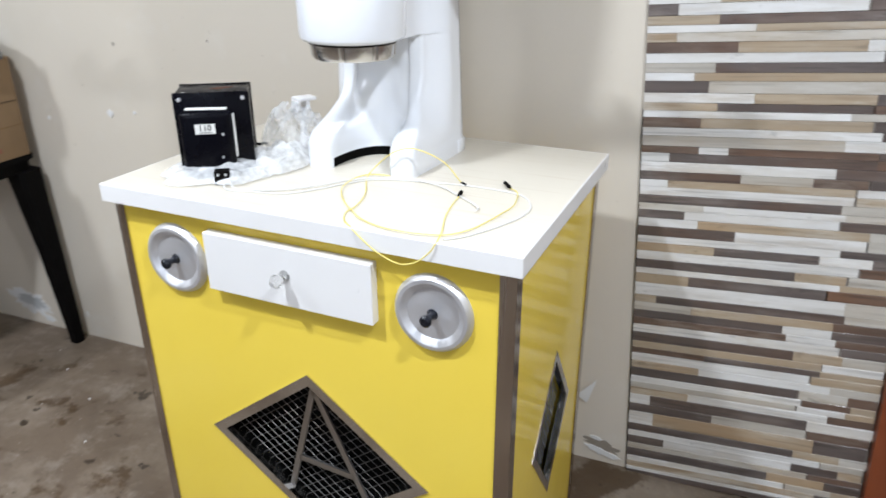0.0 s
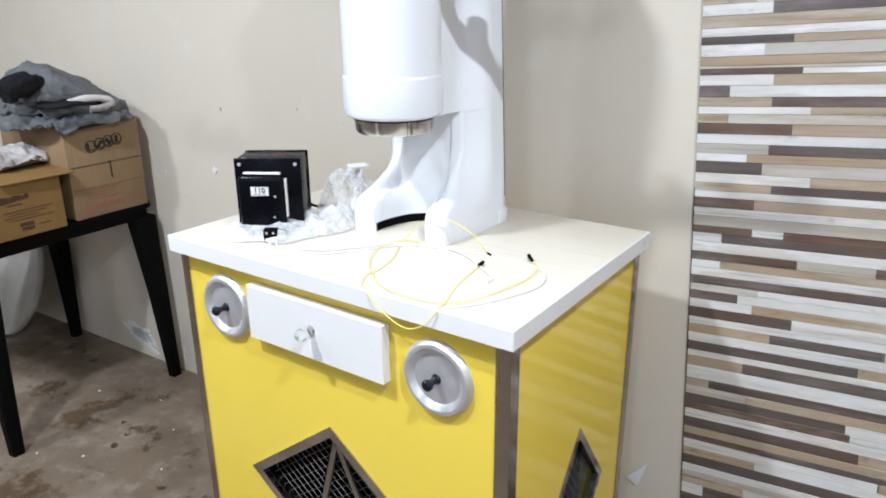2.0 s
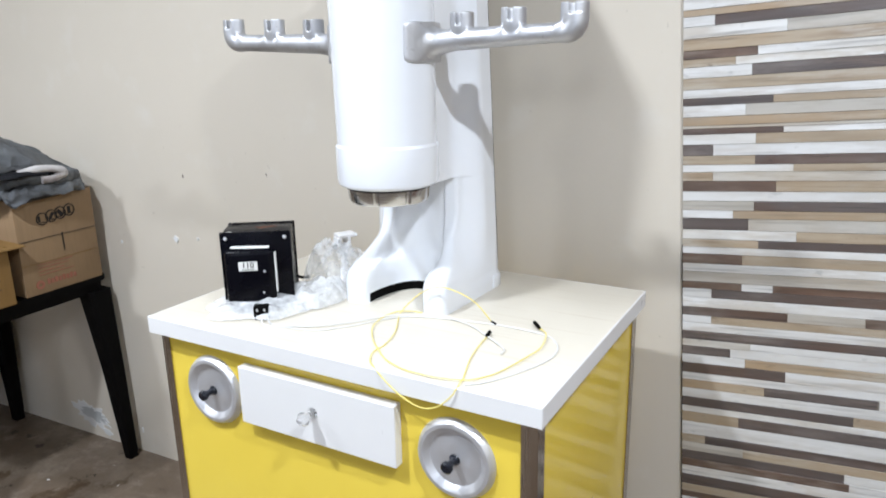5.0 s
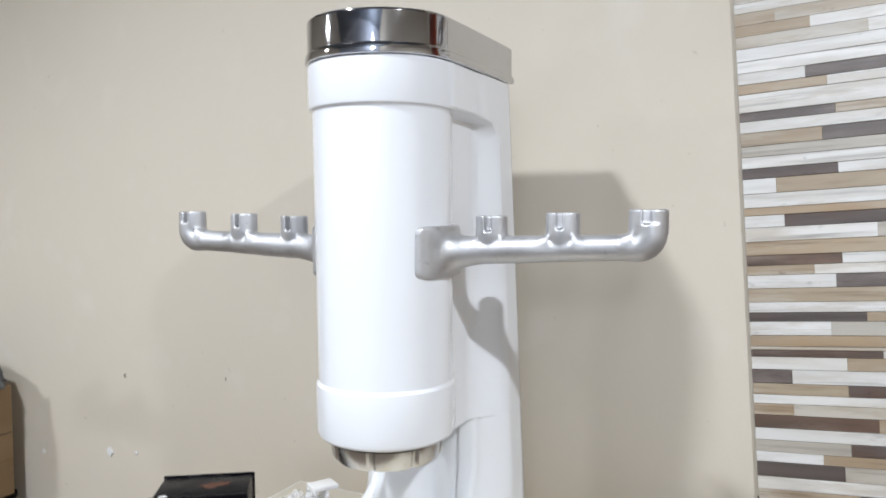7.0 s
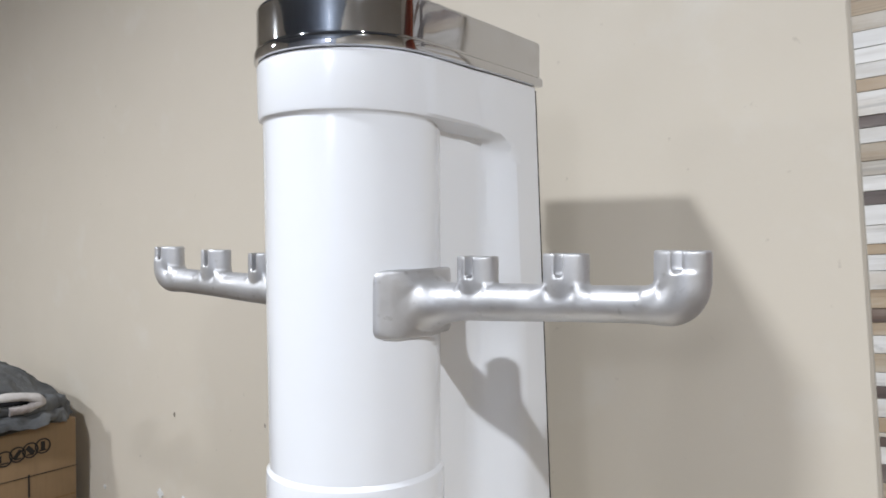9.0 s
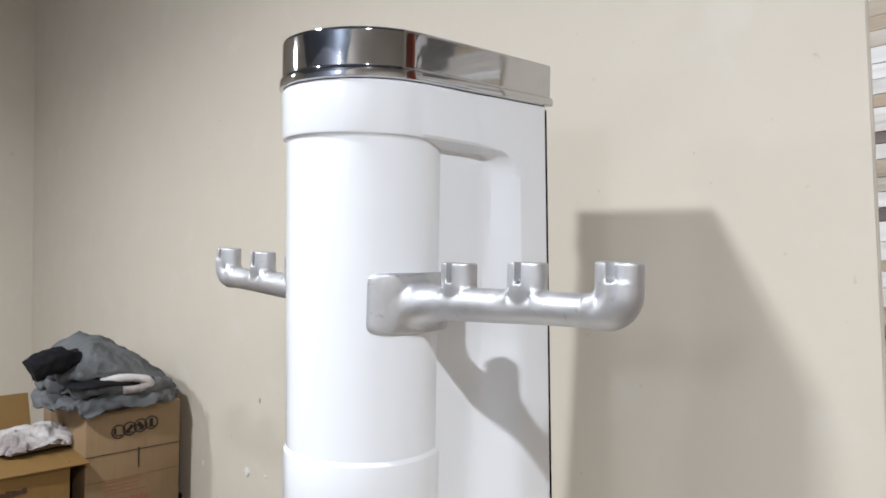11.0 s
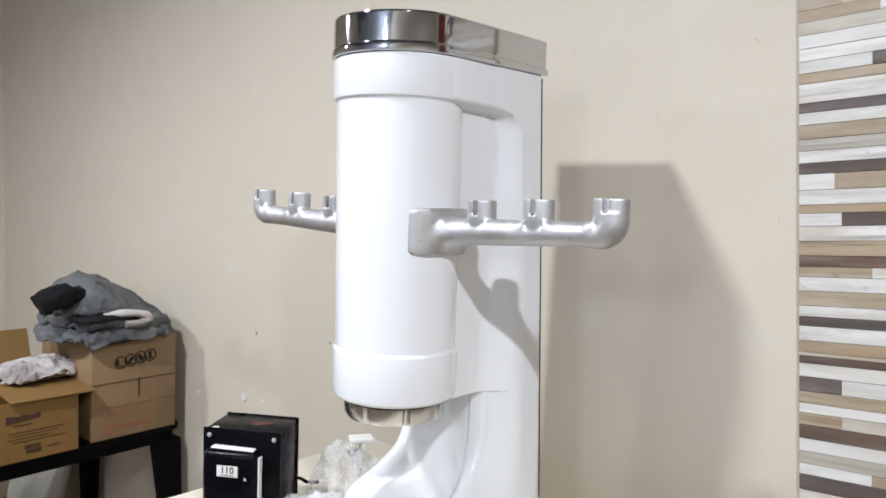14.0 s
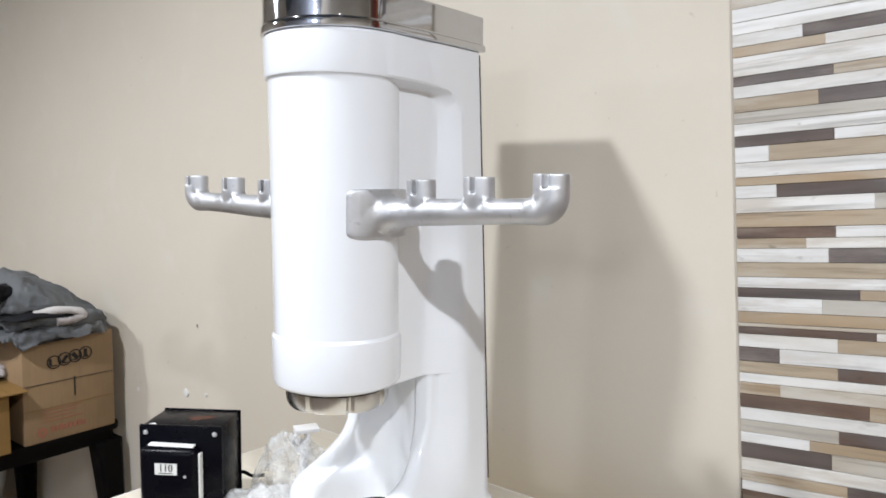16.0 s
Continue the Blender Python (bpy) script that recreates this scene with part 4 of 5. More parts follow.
def open_box():
    """Open carton at the table's front edge."""
    bx = empty("cardboard_box", pose(-1.402, -0.468, TABLE_Z), label="open yellowish-brown cardboard box with a rag on its flap", category="box", group="boxes on the table")
    w, d, hgt, t = 0.212, 0.36, 0.178, 0.004
    part("side", box(-t, 0, -w / 2, w / 2, 0, hgt - 0.0095, 0.001, 1), CARTON_DARK, bx)
    part("side", box(-d, -d + t, -w / 2, w / 2, 0, hgt, 0.001, 1), CARTON_DARK, bx)
    part("side", box(-d + t, -t, -w / 2, -w / 2 + t, 0, hgt, 0.001, 1), CARTON_DARK, bx)
    part("side", box(-d + t, -t, w / 2 - t, w / 2, 0, hgt, 0.001, 1), CARTON_DARK, bx)
    part("bottom", box(-d + t, -t, -w / 2 + t, w / 2 - t, 0.001, 0.004), CARTON_DARK, bx)
    # flap folded out over the printed end, side flap standing up at the far end
    part("flap", flap(w + 0.012, 0.30), CARTON_DARK, bx, m=pose(0.020, 0.036, hgt - 0.0085, 2.0, 0, 88))
    part("flap", flap(w, 0.13), CARTON_DARK, bx, m=pose(-d + 0.004, 0, hgt, 68, 0, 90))
    for i in range(7):
        part("print_block", box(0, 0.0016, -0.084 + 0.0125 * i, -0.0725 + 0.0125 * i, 0.110 + 0.0012 * i, 0.132 - 0.002 * (i % 3)), PRINT_BROWN, bx)
    part("underline", box(0, 0.0016, -0.066, -0.020, 0.1015, 0.1045), PRINT_BROWN, bx)
    for i in range(4):
        part("print_line", box(0, 0.0014, -0.08 + 0.012 * (i % 2), 0.070 - 0.022 * (i % 3), 0.082 - 0.009 * i, 0.0837 - 0.009 * i), PRINT_BROWN, bx)
    for i in range(2):
        part("print_block", box(0, 0.0016, -0.038 + 0.004 * i, 0.004, 0.034 - 0.014 * i, 0.044 - 0.014 * i), PRINT_BROWN, bx)
    part("print_line", box(0, 0.0014, 0.022, 0.056, 0.028, 0.031), PRINT_BROWN, bx)
    return bx


closed_box()
open_box()


def cloth_blob(cx, cy, cz, sx, sy, sz, seed, amount=0.03, scale=9, n=40):
    """A rumpled, draped heap of cloth with a flat underside."""
    bm = bmesh.new()
    bmesh.ops.create_uvsphere(bm, u_segments=n, v_segments=n // 2, radius=1)
    for v in bm.verts:
        x, y, z = v.co
        e = 0.75
        v.co = Vector((math.copysign(abs(x) ** e, x) * sx, math.copysign(abs(y) ** e, y) * sy, (z if z > 0 else 0.35 * z) * sz))
    for v in bm.verts:
        q = v.co * scale + Vector((seed, 2 * seed, 3 * seed))
        f = noise.noise_vector(q) + 0.5 * noise.noise_vector(q * 2.3)
        ridge = 1 - abs(noise.noise(q * 1.3 + Vector((9, 1, 4)))) * 2
        v.co += amount * Vector((f.x, f.y, 0.6 * f.z + 0.5 * ridge))
        v.co += Vector((cx, cy, cz))
    return bm


def sloped(bm, slope):
    """Lets a heap sink towards +y."""
    for v in bm.verts:
        v.co.z *= 1 - slope * max(-0.25, v.co.y / 0.18)
    return bm


def draped(cx, cy, hx, hy, base, rise, drop, seed, wave=0.05, roll=False, n=168, power=2.4):
    """A cloth lying over an edge: a domed top, then a hanging rim in folds or a rolled edge."""
    def at(a):
        c, q = math.cos(a), math.sin(a)
        e = 2 / 3.2
        return Vector((hx * math.copysign(abs(c) ** e, c), hy * math.copysign(abs(q) ** e, q), 0))

    def folds(a, freq, k):
        return noise.noise(Vector((freq * math.cos(a), freq * math.sin(a), seed + k)))

    rings = []
    for s in (0.02, 0.2, 0.4, 0.55, 0.68, 0.79, 0.88, 0.94, 0.98, 1.0):
        ring = []
        for i in range(n):
            a = 2 * math.pi * i / n
            p = at(a) * s
            big = noise.noise(Vector((7 * p.x, 7 * p.y, seed)))
            crease = 1 - 2 * abs(noise.noise(Vector((11 * p.x + 3, 11 * p.y, seed * 2))))
            fine = 1 - 2 * abs(noise.noise(Vector((30 * p.x, 30 * p.y, seed * 3))))
            z = base + rise * (max(0, 1 - s ** power)) * (1 + 0.25 * big) + (0.010 * crease + 0.010 * big + 0.005 * fine) * min(1, 2.2 * s)
            k = 1 + wave * s ** 3 * folds(a, 2.5, 0)
            ring.append((cx + p.x * k, cy + p.y * k, z))
        rings.append(ring)
    last = rings[-1]
    if roll:
        steps = ((1.006, -0.008), (0.995, -0.017), (0.96, -0.022), (0.86, -0.023), (0.5, -0.022))
        for g, dz in steps:
            rings.append([(cx + (x - cx) * g, cy + (y - cy) * g, z + dz) for x, y, z in last])
    else:
        for d in (0.15, 0.35, 0.6, 0.85, 1.0, 1.02, 0.9):
            ring = []
            for i in range(n):
                a = 2 * math.pi * i / n
                x, y, z = last[i]
                fold = 1 - 2.4 * abs(folds(a, 5.0, 5))
                g = 1.012 + d * wave * 0.9 * fold - (0.02 if d == 0.9 else 0)
                ring.append((cx + (x - cx) * g, cy + (y - cy) * g, z - drop * d * (0.75 + 1.3 * folds(a, 1.7, 9)) - 0.002))
            rings.append(ring)
    return loft(rings, caps=True)


def creased(bm, amount, scale, seed, cuts=1):
    """Sharp folds: a finer skin pushed out along ridges and in along valleys."""
    for _ in range(cuts):
        bmesh.ops.subdivide_edges(bm, edges=bm.edges[:], cuts=1, use_grid_fill=True)
    bmesh.ops.recalc_face_normals(bm, faces=bm.faces)
    bm.normal_update()
    turn = Euler((0.4, 0.2, 0.7)).to_matrix()
    for v, n in [(v, v.normal.copy()) for v in bm.verts]:
        q = turn @ v.co * scale + Vector((seed, -seed, 2 * seed))
        q += 0.35 * noise.noise_vector(q * 0.7)
        a = noise.noise(Vector((q.x, 0.35 * q.y, q.z)))
        b = noise.noise(Vector((1.9 * q.y, 0.7 * q.x, 1.9 * q.z + 5)))
        v.co += n * amount * (1.1 * (1 - abs(a) * 3.2) + 0.55 * (1 - abs(b) * 3.2))
    return bm


def jacket():
    jk = empty("jacket", pose(-1.56, -0.235, TABLE_Z + 0.302), label="crumpled grey cloth jacket with black sleeve end and pale lining on a box", category="jacket")
    part("lower_fold", creased(rumple(draped(-0.005, 0.022, 0.178, 0.160, 0.022, 0.010, 0.026, 3.1, 0.09), 0.010, 20, 4.0), 0.0075, 17, 1.3), GREY_CLOTH, jk, smooth=70)
    part("middle_fold", creased(rumple(draped(-0.012, 0.020, 0.172, 0.154, 0.050, 0.018, 0, 8.3, 0.14, True), 0.014, 24, 7.0), 0.0075, 15, 4.2), GREY_CLOTH, jk, smooth=70)
    part("upper_fold", creased(sloped(draped(-0.022, 0.018, 0.160, 0.152, 0.090, 0.086, 0, 7.7, 0.10, True, power=2.0), 0.38), 0.0085, 9, 2.6), GREY_CLOTH, jk, smooth=70)
    sleeve = tube(spline([(0.055, -0.060, 0.138), (0.070, -0.118, 0.140), (0.078, -0.172, 0.132), (0.078, -0.205, 0.118)], 6), [0.026] * 7 + [0.034] * 12, 24)
    part("dark_sleeve", creased(sleeve, 0.004, 26, 3.0), SLEEVE_GAP_BLACK, jk, "black sleeve end", smooth=60)
    # dark blob that puts shade between the upper and lower folds
    part("fold_gap_shade", cloth_blob(0.122, -0.010, 0.070, 0.056, 0.120, 0.012, 5.9, 0.008, 17, 40), SLEEVE_GAP_BLACK, jk, "dark blob standing in for the shaded gap between folds")
    hem = tube(spline([(0.140, -0.045, 0.078), (0.162, 0.005, 0.086), (0.178, 0.060, 0.080), (0.180, 0.078, 0.068), (0.176, 0.050, 0.056), (0.172, 0.005, 0.052)], 7), [0.008] * 3 + [0.0105] * 33, 14)
    part("pale_fold", creased(hem, 0.0015, 40, 2.0), PALE_CLOTH, jk, "pale grey hem", smooth=60)
    return jk


jacket()
rag_bm = creased(rumple(draped(0, 0, 0.080, 0.095, 0.014, 0.030, 0.010, 4.4, 0.16, n=120), 0.012, 30, 5.0), 0.006, 22, 1.0)
thing("rag", rag_bm, PALE_CLOTH, pose(-1.590, -0.405, TABLE_Z + 0.186), smooth=60, label="crumpled pale stained rag on the open box", category="rag")

# round white board under the table
disc = lathe([(0, 0), (0.274, 0), (0.284, 0.004), (0.288, 0.016), (0.284, 0.028), (0.274, 0.032), (0, 0.032)], 96)
thing("round_tabletop", disc, OLD_BOARD, look((-2.36, -0.131, 0.2795), (-2.28, 0.816, -0.0295)) @ pose(0, 0, -0.016), label="white round board leaning on the wall under the table", category="board")


# ---------------------------------------------------------------- loose things on the worktop
def film_heap(cx, cy, sx, sy, hgt, seed, label, turn=0, n=84, material=FOLDED_FILM):
    """A crumpled sheet of film: a ragged field of folds over the worktop."""
    bm = bmesh.new()
    grid = []
    for i in range(n + 1):
        line = []
        for j in range(n + 1):
            x, y = 2 * i / n - 1, 2 * j / n - 1
            r = math.hypot(x, y)
            a = math.atan2(y, x)
            edge = 0.78 + 0.22 * noise.noise(Vector((2.2 * math.cos(a), 2.2 * math.sin(a), seed)))
            k = max(abs(x), abs(y)) / max(r, 1e-6)
            x, y = x * k * edge, y * k * edge
            r = math.hypot(x, y) / edge
            q = Vector((2.3 * x, 2.3 * y, seed))
            fold = 1 - 2 * abs(noise.noise(q))
            fine = 1 - 2 * abs(noise.noise(q * 3.3))
            z = hgt * (max(0.0, 1 - r ** 3.2) * (0.64 + 0.30 * fold) + 0.11 * fine * (1 - 0.6 * r)) + 0.0025
            shift = noise.noise_vector(q * 1.6) * 0.05
            line.append(bm.verts.new((sx * (x + shift.x), sy * (y + shift.y), max(0.0008, z))))
        grid.append(line)
    for p, q in zip(grid, grid[1:]):
        for j in range(n):
            bm.faces.new((p[j], q[j], q[j + 1], p[j + 1]))
    thing("bubble_wrap", bm, material, pose(cx, cy, TOP, 0, 0, turn), smooth=60, label=label, category="bubble wrap")


W = TOP
film_heap(-0.246, -0.566, 0.140, 0.098, 0.030, 2.2, "flattened clear bubble film under the transformer", 32.5)
film_heap(-0.175, -0.490, 0.095, 0.066, 0.046, 8.4, "crumpled clear bubble film beside the transformer", 60)
film_heap(-0.192, -0.400, 0.106, 0.084, 0.101, 6.1, "crumpled clear bubble film round a white part", material=FILM)
cable = thing("cable_stub", tube(spline([(-0.292, -0.452, W + 0.022), (-0.280, -0.435, W + 0.026), (-0.272, -0.420, W + 0.016), (-0.262, -0.402, W + 0.014)], 6), 0.0032, 8), BLACK_METAL, label="short black cable behind the transformer", category="cable")


def tap_part():
    fc = empty("tap_part", pose(-0.184, -0.380, TOP, 0, 0, -32), label="small white plastic tap part wrapped in bubble film", category="tap part")
    part("stem", lathe([(0, 0.001), (0.012, 0.001), (0.012, 0.03), (0.007, 0.04), (0.006, 0.080), (0, 0.080)], 24), WHITE_EDGE, fc)
    part("shaft", lathe([(0, 0.0802), (0.006, 0.0802), (0.006, 0.0898), (0, 0.0898)], 16), DISC_STEEL, fc, "short steel shaft")
    head = part("head", box(-0.016, 0.016, -0.015, 0.026, 0.105, 0.112, 0.0015, 2), WHITE_EDGE, fc, "white plastic bracket")
    for x0, x1 in ((-0.016, -0.009), (-0.003, 0.004), (0.010, 0.016)):
        part("prong", box(x0, x1, -0.015, -0.009, 0.088, 0.1048, 0.001, 1), WHITE_EDGE, head)
    part("rear_web", box(-0.016, 0.016, 0.004, 0.010, 0.0902, 0.1048, 0.001, 1), WHITE_EDGE, head)
    for x in (-0.0125, 0.013):
        part("screw_hole", lathe([(0, 0.0008), (0.0022, 0.0008), (0.0022, 0), (0, 0)], 14, m=Matrix.Rotation(radians(90), 4, "X")), PRINT_BLACK, head, "", pose(x, -0.0149, 0.099))
    part("clip", tube([(-0.012, -0.010, 0.090), (-0.018, -0.014, 0.080), (-0.021, -0.010, 0.072)], 0.003, 8), BLACK_METAL, fc, "bent dark metal clip")
    return fc


tap_part()



def wire(name, points, r, material, label, ends=()):
    w = empty(name, pose(0, 0, 0), label=label, category="wire")
    part("lead", tube(spline(points, 8), r, 6), material, w)
    for at, to, rr in ends:
        part("terminal", tube([at, Vector(at).lerp(Vector(to), 0.3), to], [rr * 0.45, rr * 0.75, rr * 0.7], 8), BLACK_METAL, w, "dark crimp terminal")
    return w


def on_top(points, lift=0.0025):
    return [(x, y, W + lift) for x, y in points]


wire("yellow_wire", [(0.191, -0.466, W + 0.004), (0.165, -0.478, W + 0.040), (0.130, -0.484, W + 0.058), (0.096, -0.485, W + 0.062), (0.062, -0.484, W + 0.048), (0.030, -0.484, W + 0.020)]
     + on_top([(0.020, -0.500), (0.056, -0.576), (0.070, -0.634), (0.069, -0.669), (0.083, -0.700)])
     + [(0.100, -0.715, W + 0.001), (0.123, -0.724, W - 0.012), (0.155, -0.727, W - 0.032), (0.190, -0.730, W - 0.042), (0.218, -0.730, W - 0.034), (0.240, -0.729, W - 0.014), (0.248, -0.722, W + 0.001)]
     + on_top([(0.243, -0.690), (0.225, -0.630), (0.216, -0.577), (0.212, -0.535)]), 0.00105, YELLOW_WIRE,
     "thin yellow wire coiled loosely on the worktop and over its edge",
     (((0.191, -0.466, W + 0.004), (0.203, -0.474, W + 0.004), 0.003), ((0.212, -0.535, W + 0.004), (0.210, -0.516, W + 0.005), 0.005)))
wire("yellow_wire", on_top([(0.280, -0.462), (0.301, -0.485), (0.312, -0.543), (0.304, -0.588), (0.293, -0.634), (0.279, -0.672), (0.253, -0.702), (0.212, -0.712), (0.179, -0.712), (0.148, -0.708), (0.108, -0.690), (0.078, -0.664), (0.040, -0.624), (0.009, -0.575), (0.001, -0.528), (0.008, -0.495), (0.028, -0.480), (0.055, -0.477)], 0.004), 0.00105, YELLOW_WIRE,
     "thin yellow wire coiled loosely on the worktop", (((0.283, -0.466, W + 0.005), (0.266, -0.446, W + 0.007), 0.0048),))
wire("white_wire", [(-0.196, -0.632, W + 0.010)] + on_top([(-0.180, -0.646), (-0.135, -0.640), (-0.073, -0.627), (-0.032, -0.584), (0.001, -0.538), (0.035, -0.502), (0.083, -0.487), (0.135, -0.480), (0.198, -0.473), (0.263, -0.476), (0.312, -0.491), (0.338, -0.535), (0.336, -0.584), (0.310, -0.645), (0.280, -0.693), (0.256, -0.715)], 0.002), 0.0015, WHITE_WIRE,
     "thin white wire running from the transformer across the worktop")
wire("white_wire", [(-0.187, -0.628, W + 0.010)] + on_top([(-0.165, -0.641), (-0.133, -0.634), (-0.082, -0.612), (-0.039, -0.572), (-0.005, -0.528), (0.035, -0.498), (0.093, -0.481), (0.156, -0.493), (0.208, -0.529), (0.257, -0.569), (0.262, -0.591)], 0.0035), 0.0015, WHITE_WIRE,
     "thin white wire running from the transformer across the worktop")

# ---------------------------------------------------------------- marks on the wall
def flake(x, z, w, h, seed, label, category="plaster patch", material=None, depth=0.003):
    thing("plaster_patch", ragged(w, h, depth, 19, seed, 0.6), material or PLASTER, pose(x, -0.0003, z), label=label, category=category)


flake(-1.105, 0.834, 0.030, 0.028, 3, "small chipped white spot on the wall")
peel = empty("peeled_plaster", pose(-1.668, -0.0003, 0.086, 0, 10, 0), label="peeled patch with white plaster rim above the floor", category="plaster patch")
part("white_rim", ragged(0.250, 0.105, 0.0020, 34, 5, 0.42), PLASTER, peel, "chalky white plaster rim")
part("grey_core", ragged(0.165, 0.060, 0.0026, 26, 8, 0.5), MORTAR, peel, "grey bare mortar", pose(0.006, 0, 0.004))
part("white_crumb", ragged(0.070, 0.030, 0.0030, 15, 11, 0.5), PLASTER, peel, "chalky white plaster rim", pose(0.085, 0, -0.042))
flake(-1.394, 0.087, 0.010, 0.030, 33, "small chipped white spot on the wall")
crumble = empty("crumbled_plaster", pose(0.437, -0.0003, 0.050, 0, 14, 0), label="crumbling white plaster at the foot of the wall", category="plaster patch")
part("bare_mortar", ragged(0.118, 0.052, 0.0012, 30, 41, 0.55), SCUFF, crumble, "grey bare mortar", pose(-0.004, 0, 0.004))
part("white_edge", ragged(0.110, 0.024, 0.0035, 26, 42, 0.5), PLASTER, crumble, "white plaster rim", pose(0.004, 0, -0.016))
part("white_edge", ragged(0.036, 0.016, 0.003, 16, 43, 0.5), PLASTER, crumble, "white plaster rim", pose(-0.026, 0, 0.020))
for mx, mz, size, seed in ((-1.045, 1.042, 0.010, 21), (-0.712, 1.064, 0.008, 24)):
    flake(mx, mz, size, size * 1.6, seed, "tiny dark scuff on the wall", "scuff", SCUFF, 0.0006)
flake(-1.365, 0.80, 0.012, 0.014, 31, "small chipped white spot on the wall")
flake(-1.01, 0.845, 0.012, 0.010, 32, "small chipped white spot on the wall")
chips = random.Random(12)
chip_mesh = [mesh_of("paint_chip", ragged(0.014, 0.010, 0.0015, 8, k, 0.5), PLASTER, 0) for k in range(3)]
for cx, cy in ((-1.30, -0.20), (-1.42, -0.12), (-1.10, -0.30), (-1.22, -0.55), (-1.36, -0.62), (-0.95, -0.46), (-1.55, -0.28), (-1.08, -0.72), (-0.78, -0.34), (-0.66, -0.62)):
    chip = new("paint_chip", chips.choice(chip_mesh))
    chip.matrix_world = pose(cx, cy, 0.0004, -90, 0, chips.uniform(0, 360)) @ Matrix.Scale(chips.uniform(0.5, 1.1), 4)
    tagged(chip, "tiny white flake of paint on the floor", "paint flake", "paint flakes on the floor")
thing("paper_scrap", ragged(0.05, 0.035, 0.002, 9, 3, 0.5), PAPER, pose(-0.500, -0.60, 0.0005, -90, 0, 20), label="small white paper scrap on the floor", category="scrap")
flake_bm = prism([(-0.028, -0.004), (0.000, -0.027), (0.004, -0.018), (0.021, 0.053), (0.008, 0.036)], 0, 0.0012)
flake_bm.transform(pose(0, 0, 0, 90, 0, 0))
thing("paint_flake", flake_bm, PLASTER, pose(0.383, -0.004, 0.209, 6, 0, 10), label="loose white flake of paint hanging from the wall", category="paint flake")

# ---------------------------------------------------------------- tiled strip and door
door = empty("door_1", pose(1.054, -0.001, 0.034, 0, -LEAN_PANEL, 0), label="reddish-brown wooden door with its frame", category="door", kind="structure")
part("door_frame", box(0.0, 0.07, -0.035, 0, -0.034, 2.12, 0.004, 2), DOOR_WOOD, door)
part("door_leaf", box(0.075, 0.86, -0.022, 0, -0.034, 2.10, 0.003, 2), SHADED_WOOD, door, "red leaf, coloured darker as if in shade")


# Tiles printed as thin strips, from the top row down: height in mm, then colour and length in cm of each strip (the last one fills the row).
# W white, P pale, T tan, B brown, D dark.
ROWS_OF_STRIPS = """
21W 19W 19W10D 16T13W 30W 15D14T 19W 22T12D 18P 19W 17D14W 25W5T 23W 13T 20W6D 23W19P
23T 17B14W 16T10W 22W13D 23T 17W 15D17T 23W12P 18T 6P 12D19W 21W14T 23D6W 19T14D 15W21T 19T6P
22B18T 20W 20P14D 17W10T 25D13P 21W22T 17T15D 15W 22B12T 18W 23P 16B12W6B 20W6D 22W 20D21P14B 17W6T
19W 20D 16P14W 20D10W 20W13T 24D21W 17W 21T17D 22W 22D34T 14W 25T12D 32W 20T5D 21P13T 21D33W
19B34W 22W 25D36T 19T 16B17D 22W 20T16W 25D 18W 16P 21T14W 28W5D 24D20P 38W6T 22D39T 17W
23D9W 17P 25D34T 17W 19T 10W 18D
"""
panel = empty("tiled_strip", pose(0.507, -0.001, 0, 0, -LEAN_PANEL, 0), label="strip of wall tiles printed as thin weathered wood strips", category="wall tiles", kind="structure")
PANEL_W, PANEL_TOP = 0.546, 1.7274
part("backing", box(0.001, PANEL_W, -0.006, 0, 0.0, 2.42), GROUT, panel)
part("open_joint", box(-0.0016, 0.0008, -0.0075, 0, 0.0, 0.98), VOID, panel, "dark open joint")
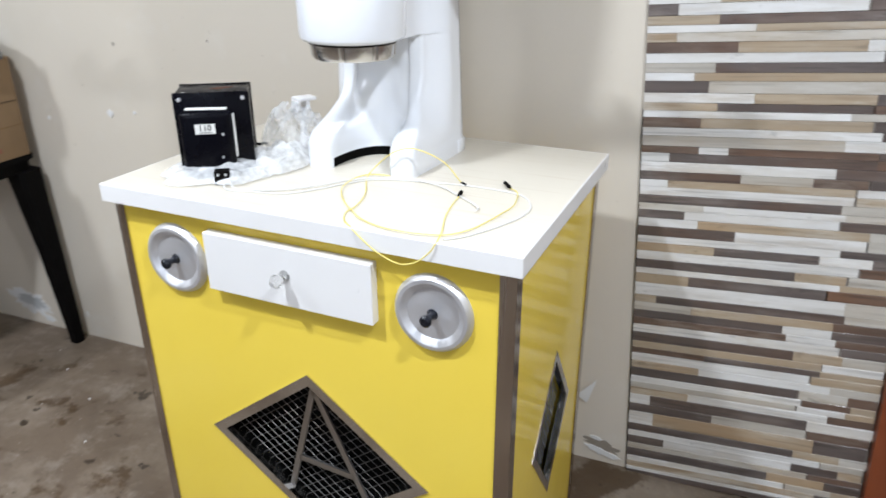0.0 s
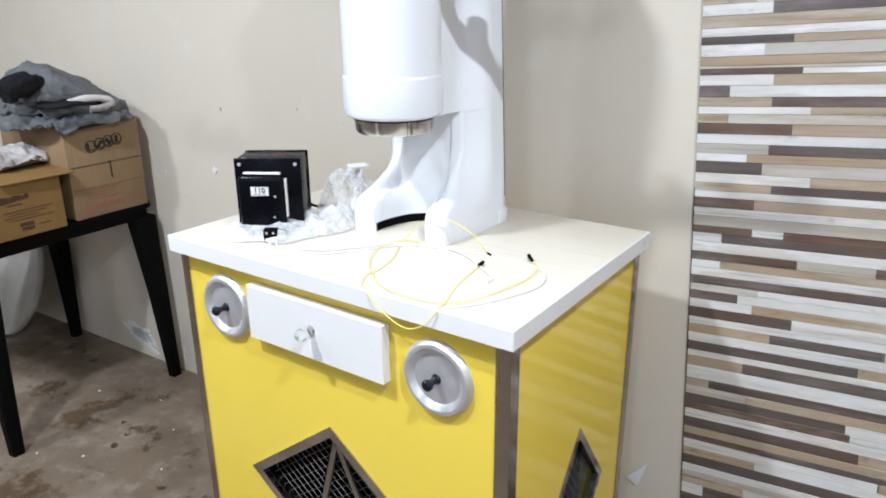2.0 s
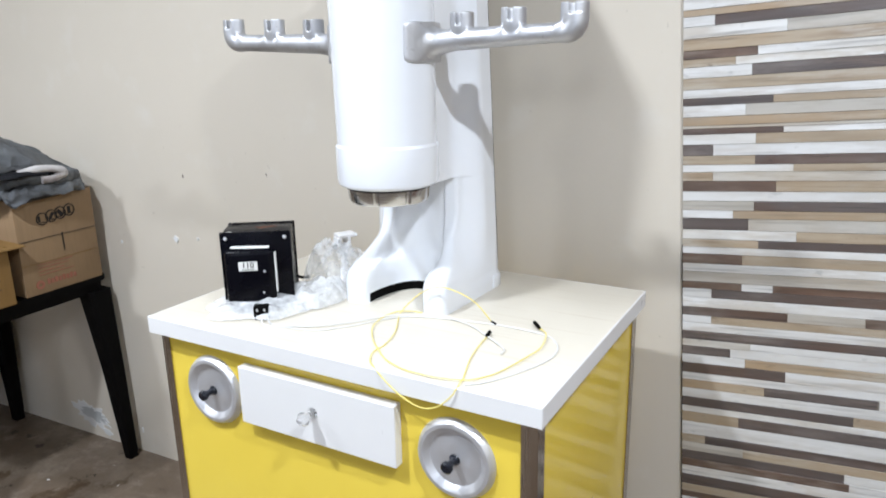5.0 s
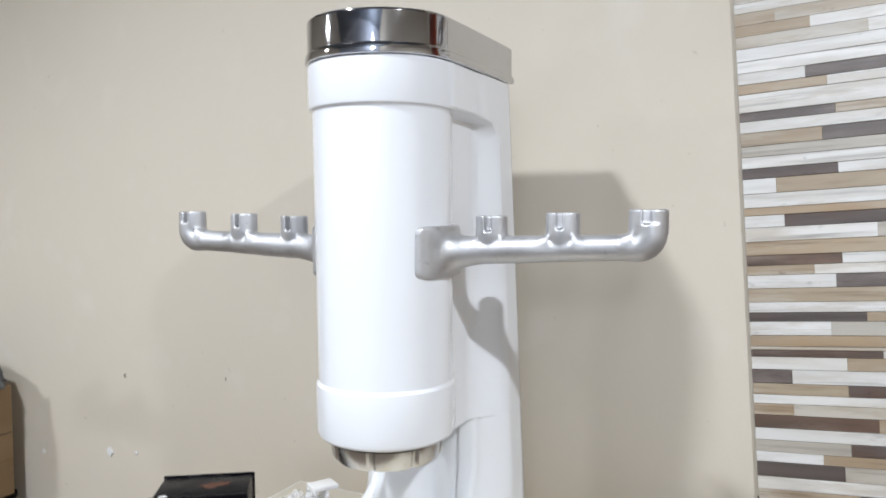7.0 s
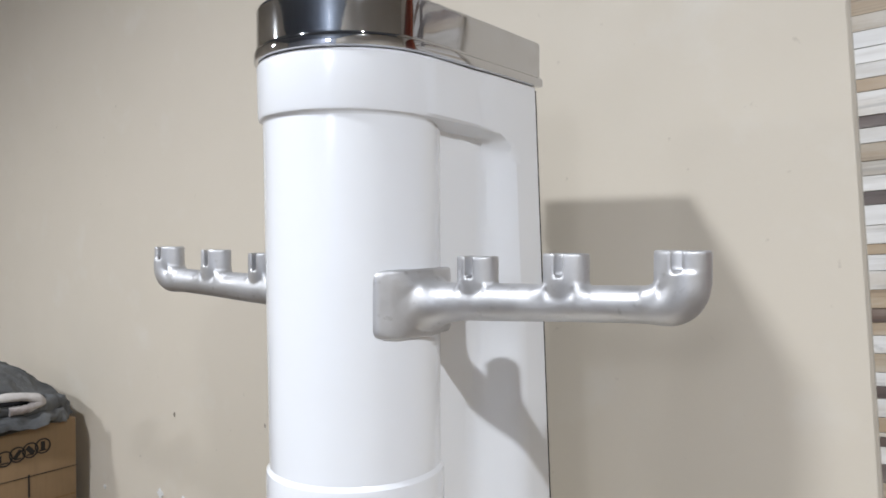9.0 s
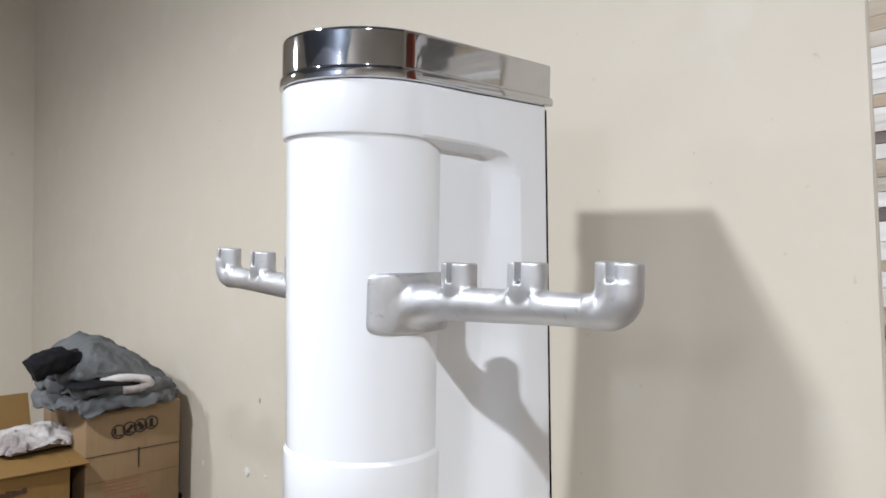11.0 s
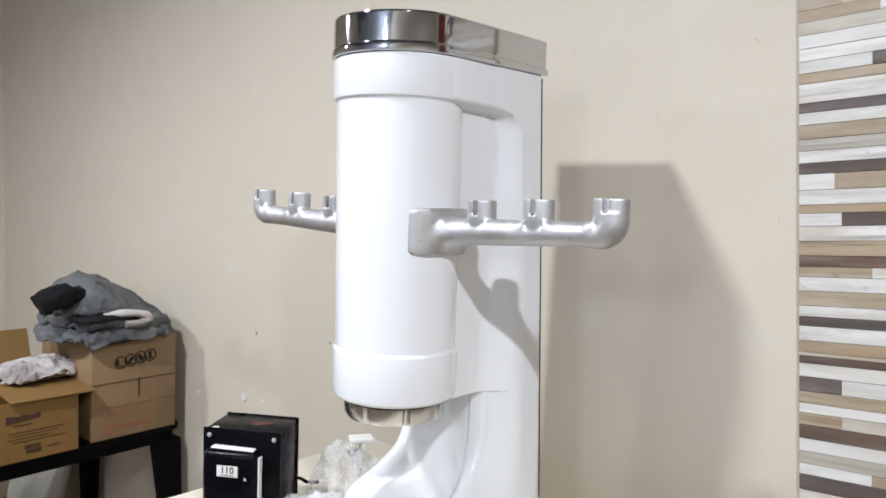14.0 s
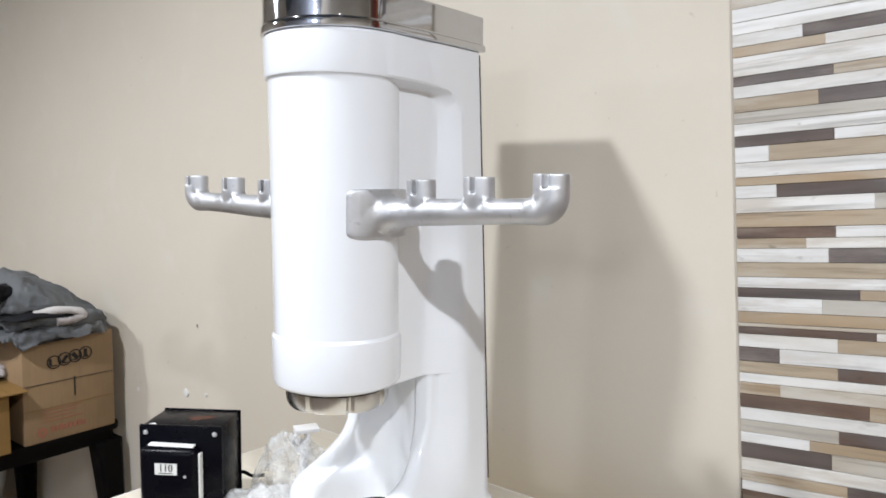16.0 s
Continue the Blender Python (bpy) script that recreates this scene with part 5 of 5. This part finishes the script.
part("filled_joint", box(-0.0016, 0.0008, -0.0075, 0, 0.98, 2.42), GROUT_PALE, panel, "joint filled with pale grout")
rnd = random.Random(5)
shapes = {}


def strip(x, l, z, hgt, colour):
    """One strip, its mesh shared between strips of the same size and colour."""
    deep = rnd.choice((0.0088, 0.0092, 0.0096))
    key = (round(l * 100), round(hgt * 1000), colour, deep)
    if key not in shapes:
        shapes[key] = mesh_of("strip", box(0, round(l, 2), -deep, -0.0055, 0, round(hgt, 3) - 0.0006, 0.0006, 1), STRIP[colour], 0)
    ob = new("strip", shapes[key])
    ob.parent = panel
    ob.location = (x, 0, z)


def row(z, hgt, spec):
    """Lays one row; long fills break up into more strips."""
    x = 0.0
    for i, (colour, l) in enumerate(spec):
        last = i == len(spec) - 1
        end = PANEL_W if last else x + l
        while x < end - 0.004:
            cut = end
            if last and end > 0.42 and x < 0.40:
                cut = min(end, max(x + 0.10, rnd.uniform(0.38, 0.47)))
            strip(x, cut - x, z, hgt, colour)
            x = cut
            if last:
                colour = rnd.choice({"W": "TBDPD", "P": "TBDW", "T": "BDPWD", "B": "TPDW", "D": "TPBW"}[colour])


level_z = PANEL_TOP
for word in ROWS_OF_STRIPS.split():
    k = next(i for i, c in enumerate(word) if c.isalpha())
    hgt, spec = int(word[:k]) / 1000, []
    for c in word[k:]:
        if c.isalpha():
            spec.append([c, 0])
        else:
            spec[-1][1] = spec[-1][1] * 10 + int(c)
    level_z -= hgt
    row(level_z, hgt, [(c, l / 100) for c, l in spec])
level_z = PANEL_TOP
upper = {}
while level_z < 2.40:
    hgt = rnd.choice((0.016, 0.018, 0.020, 0.023))
    x = 0.0
    while x < PANEL_W - 0.01:
        l, colour = min(rnd.randint(6, 24) / 100, PANEL_W - x), rnd.choice("WWPTBD")
        upper[colour] = box(x, x + l, -0.0092, -0.0055, level_z, level_z + hgt - 0.0006, bm=upper.get(colour))
        x += l
    level_z += hgt
for colour, bm in upper.items():
    tagged(part("upper_strips", bm, STRIP[colour], panel, smooth=0), kind="stuff")
